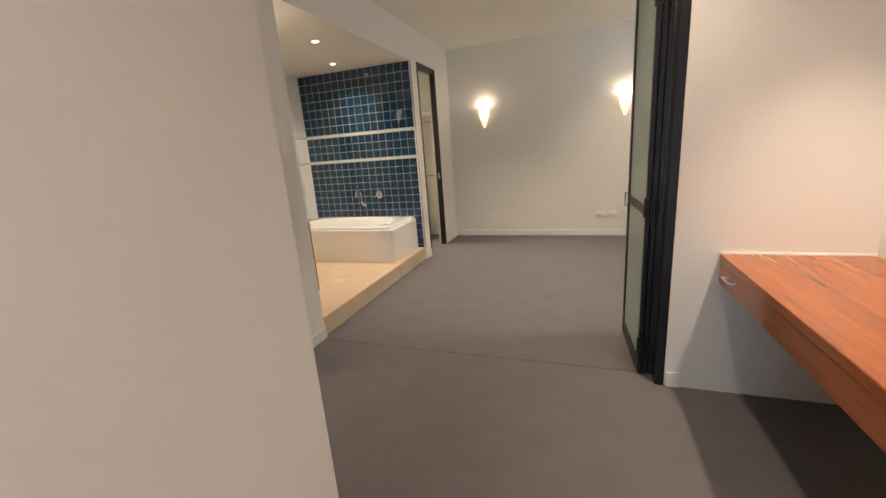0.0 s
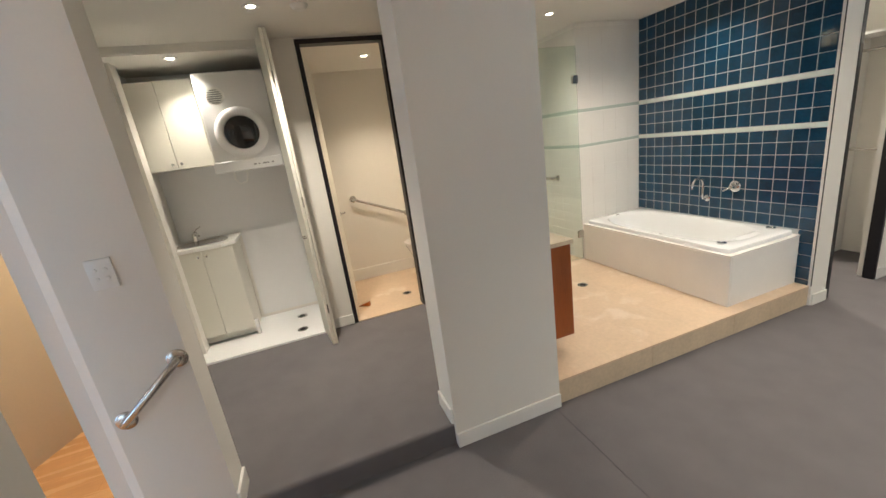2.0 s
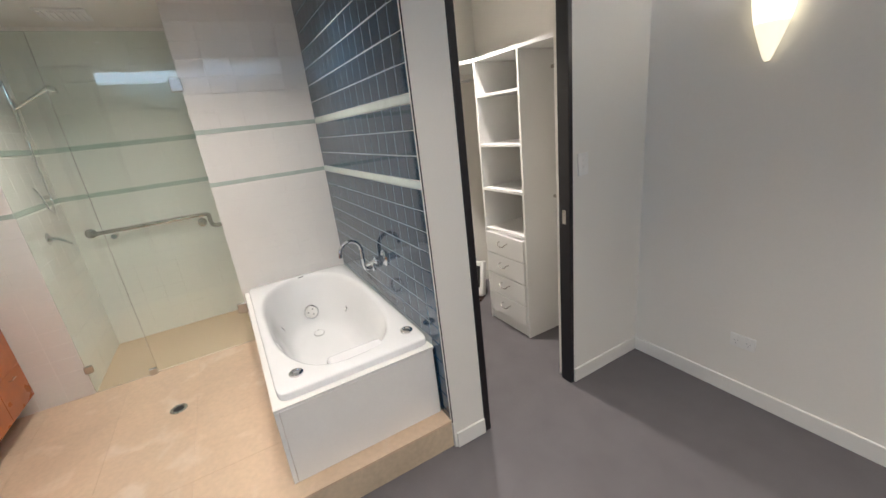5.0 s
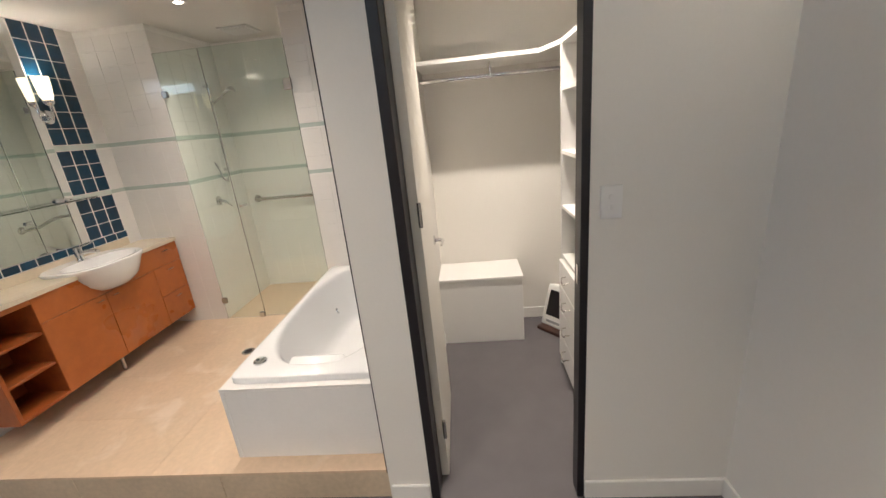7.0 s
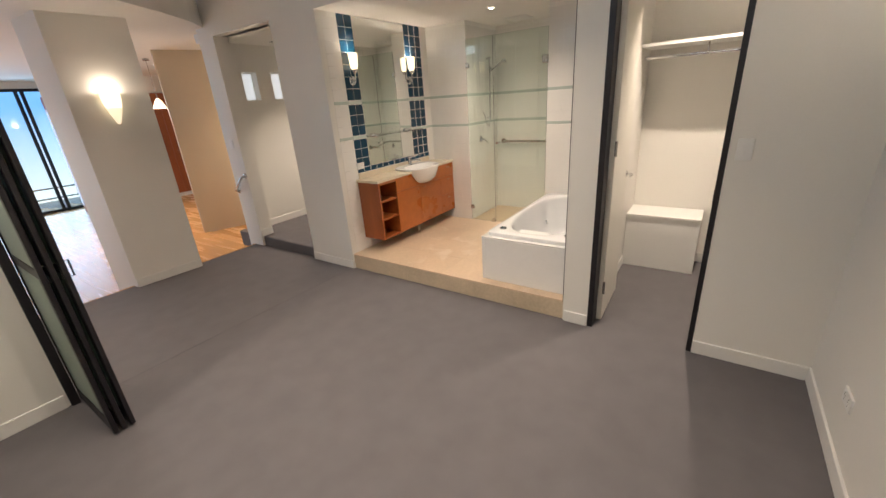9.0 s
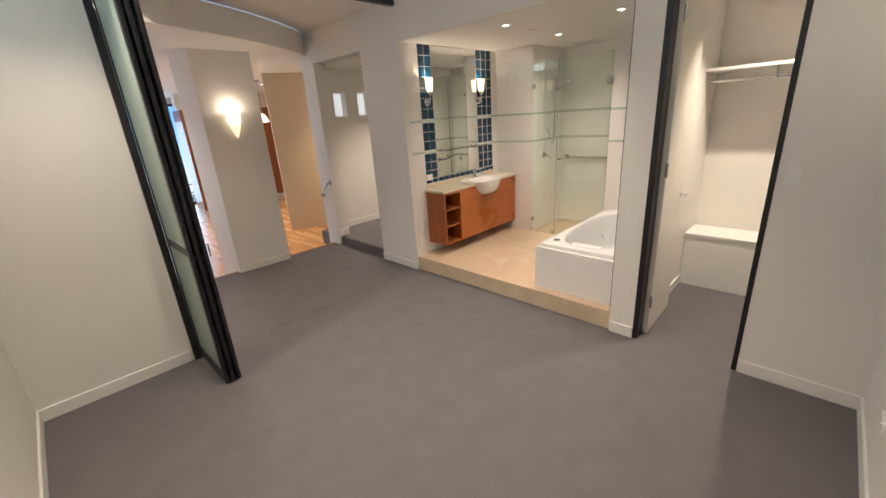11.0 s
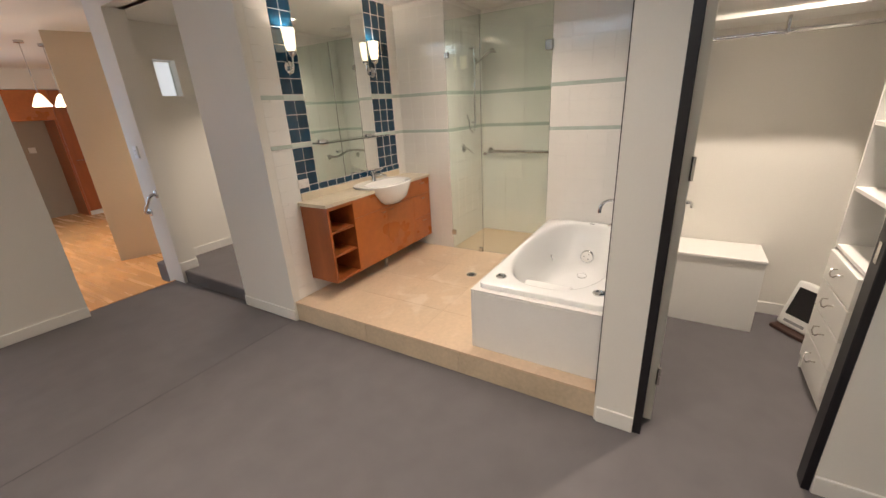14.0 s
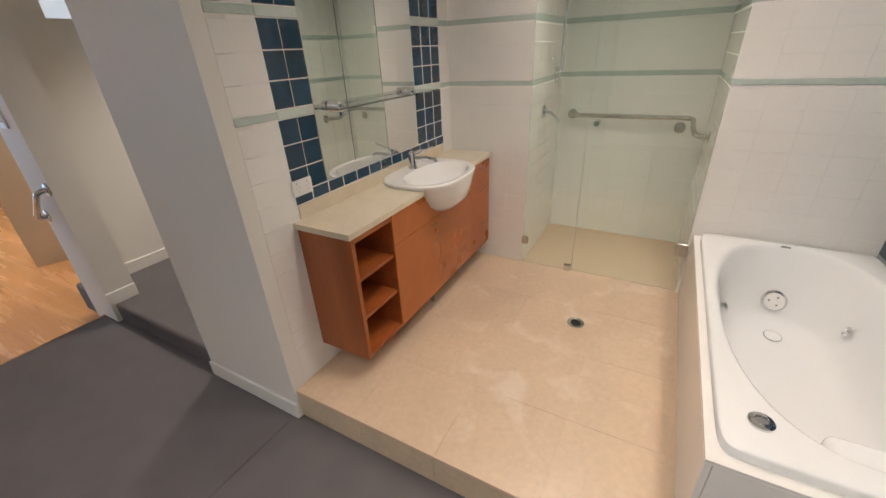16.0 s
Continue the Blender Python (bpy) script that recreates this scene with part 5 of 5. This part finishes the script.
for r in range(5):
    spots.append((-1.905 - pitch / 2, 0.617 - 0.1018 * (r + 0.5), 0.1018))
spots.sort(key=lambda p: -p[0] - 0.4 * min(p[1], 2.0))
blue_me = tile_mesh("blue_tile", pitch - 0.0026, 0.0990, BLUE, 0.011)
def tall(ph):
    return Matrix.Diagonal((1, 1, (ph - 0.0032) / 0.0990, 1))


for x, z, ph in spots[:300]:
    lay("tile", blue_me, at(x, STEP_B + 0.011, z, tall(ph)), blue_wall)
if spots[300:]:
    joined("tiles", blue_me, [at(x, STEP_B + 0.011, z, tall(ph)) for x, z, ph in spots[300:]], BLUE, blue_wall)
for a, b in ((S2A, S2B), (S1A, S1B)):
    part("listello", box(SHX, -1.905, STEP_B - 0.002, STEP_B + 0.012, a, b, bevel=0.002), LISTELLO, blue_wall, "pale green glass strip")
# white tiles: end wall, wing wall, vanity wall and the shower
white_me = tile_mesh("white_tile", 0.1488, 0.0990, WHITE_TILE, 0.009, 0.0010)
ZROWS = [BATHZ + 0.1018 * (k + 0.5) for k in range(12) if BATHZ + 0.1018 * (k + 1) < S2A + 0.04]
ZROWS += [S2B + 0.103 * (k + 0.5) for k in range(3)] + [S1B + 0.1085 * (k + 0.5) for k in range(7)]


def white_field(parent, a, b, make, skip=None):
    n = max(1, round((b - a) / 0.15))
    p = (b - a) / n
    mats = []
    for k in range(n):
        for z in ZROWS:
            u = a + p * (k + 0.5)
            if skip is None or not skip(u, z):
                mats.append(make(u, z) @ Matrix.Diagonal((p / 0.15, 1, 1.02 if z < S1B else 1.06, 1)))
    if parent in (end_wall, wing, vwall):
        for m in mats:
            lay("tile", white_me, m, parent)
    else:
        joined("tiles", white_me, mats, WHITE_TILE, parent)


EASTWARD = pose(0, 0, 0, 0, 0, 90)            # turns a tile face from -y to +x
white_field(end_wall, 3.94, STEP_B, lambda u, z: at(SHX - 0.009, u, z, EASTWARD))
white_field(wing, STEP_A, 2.915, lambda u, z: at(SHX - 0.009, u, z, EASTWARD))
white_field(vwall, -3.60, -3.472, lambda u, z: at(u, STEP_A - 0.009, z, pose(0, 0, 0, 0, 0, 180)))
white_field(vwall, -3.472, -2.142, lambda u, z: at(u, STEP_A - 0.009, z, pose(0, 0, 0, 0, 0, 180)), lambda u, z: z > 1.0)
white_field(vwall, -2.142, -1.95, lambda u, z: at(u, STEP_A - 0.009, z, pose(0, 0, 0, 0, 0, 180)))
white_field(OB["wall_shower_back"], 2.907, 3.948, lambda u, z: at(-4.408, u, z, EASTWARD))
white_field(OB["wall_shower_south"], -4.408, SHX, lambda u, z: at(u, 2.908, z, pose(0, 0, 0, 0, 0, 180)))
white_field(OB["wall_shower_north"], -4.408, SHX, lambda u, z: at(u, 3.948, z))
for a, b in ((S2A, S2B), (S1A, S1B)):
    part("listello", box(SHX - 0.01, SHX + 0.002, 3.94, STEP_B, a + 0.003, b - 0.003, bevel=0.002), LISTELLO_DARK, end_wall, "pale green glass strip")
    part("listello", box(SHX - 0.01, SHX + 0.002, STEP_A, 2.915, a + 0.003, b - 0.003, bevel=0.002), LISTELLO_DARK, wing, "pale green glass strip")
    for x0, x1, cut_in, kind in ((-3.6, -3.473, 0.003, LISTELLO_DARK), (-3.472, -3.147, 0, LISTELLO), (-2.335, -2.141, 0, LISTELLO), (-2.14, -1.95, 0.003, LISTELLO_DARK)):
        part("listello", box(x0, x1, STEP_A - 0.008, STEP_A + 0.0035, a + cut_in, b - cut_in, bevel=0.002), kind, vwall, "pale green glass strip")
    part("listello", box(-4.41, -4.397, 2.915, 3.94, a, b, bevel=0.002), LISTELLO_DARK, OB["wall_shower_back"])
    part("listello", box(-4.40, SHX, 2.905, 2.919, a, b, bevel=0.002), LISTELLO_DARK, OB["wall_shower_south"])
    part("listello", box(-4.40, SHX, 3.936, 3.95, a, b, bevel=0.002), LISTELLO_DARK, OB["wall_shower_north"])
# blue strips beside and below the mirror
navy_me = tile_mesh("navy_tile", 0.0972, 0.0990, BLUE, 0.010)
for z0, z1, rows in ((1.097, S2A - 0.002, 3), (S2B + 0.002, S1A - 0.002, 3), (S1B + 0.002, BATHCEIL, 7)):
    ph = (z1 - z0) / rows
    for r in range(rows):
        for x in (-2.188, -2.2875, -3.205, -3.3115, -3.418):
            lay("tile", navy_me, at(x, STEP_A - 0.009, z0 + ph * (r + 0.5), pose(0, 0, 0, 0, 0, 180) @ tall(ph)), vwall)
for k in range(13):
    lay("tile", navy_me, at(-2.19 - 0.1033 * k, STEP_A - 0.009, 1.068, pose(0, 0, 0, 0, 0, 180) @ tall(0.054)), vwall)
# timber boards of the living room
lfloor = OB["floor_living"]
plank = {}
row = 0
x = -4.3
while x < 1.4:
    y = -7.1 - 0.4 * (row % 4)
    while y < 0.2:
        n = (1.5, 1.9, 2.2)[(row * 7 + int(y * 3)) % 3]
        y1 = min(y + n, 0.32)
        key = round(y1 - y, 2)
        if key > 0.25:
            if key not in plank:
                plank[key] = mesh_from("board", box(-0.0648, 0.0648, -key / 2 + 0.0003, key / 2 - 0.0003, 0, 0.006, bevel=0.0005))
                plank[key].materials.append(FLOORWOOD)
            ob = new("board", plank[key])
            ob.parent = lfloor
            ob.location = (x, (y + y1) / 2, LOW - 0.001)
        y += n
    x += 0.13
    row += 1
# limestone paving of the bathroom and its step
bfloor = OB["floor_bathroom"]
xs, ys = [SHX, -3.17, -2.74, -2.31, FRONT - 0.014], [STEP_A, 2.68, 3.11, 3.54, 3.97, 4.4, STEP_B]
for x0, x1 in zip(xs, xs[1:]):
    for y0, y1 in zip(ys, ys[1:]):
        part("stone_tile", box(x0 + 0.0005, x1 - 0.0005, y0 + 0.0005, y1 - 0.0005, BATHZ - 0.014, BATHZ, bevel=0.0004), STONE, bfloor)
for y0, y1 in ((STEP_A, 3.11), (3.11, 3.9), (3.9, STEP_B)):
    part("riser", box(FRONT - 0.03, FRONT - 0.016, y0 + 0.001, y1 - 0.001, 0.0, BATHZ - 0.002, bevel=0.0015), STONE_EDGE, bfloor)
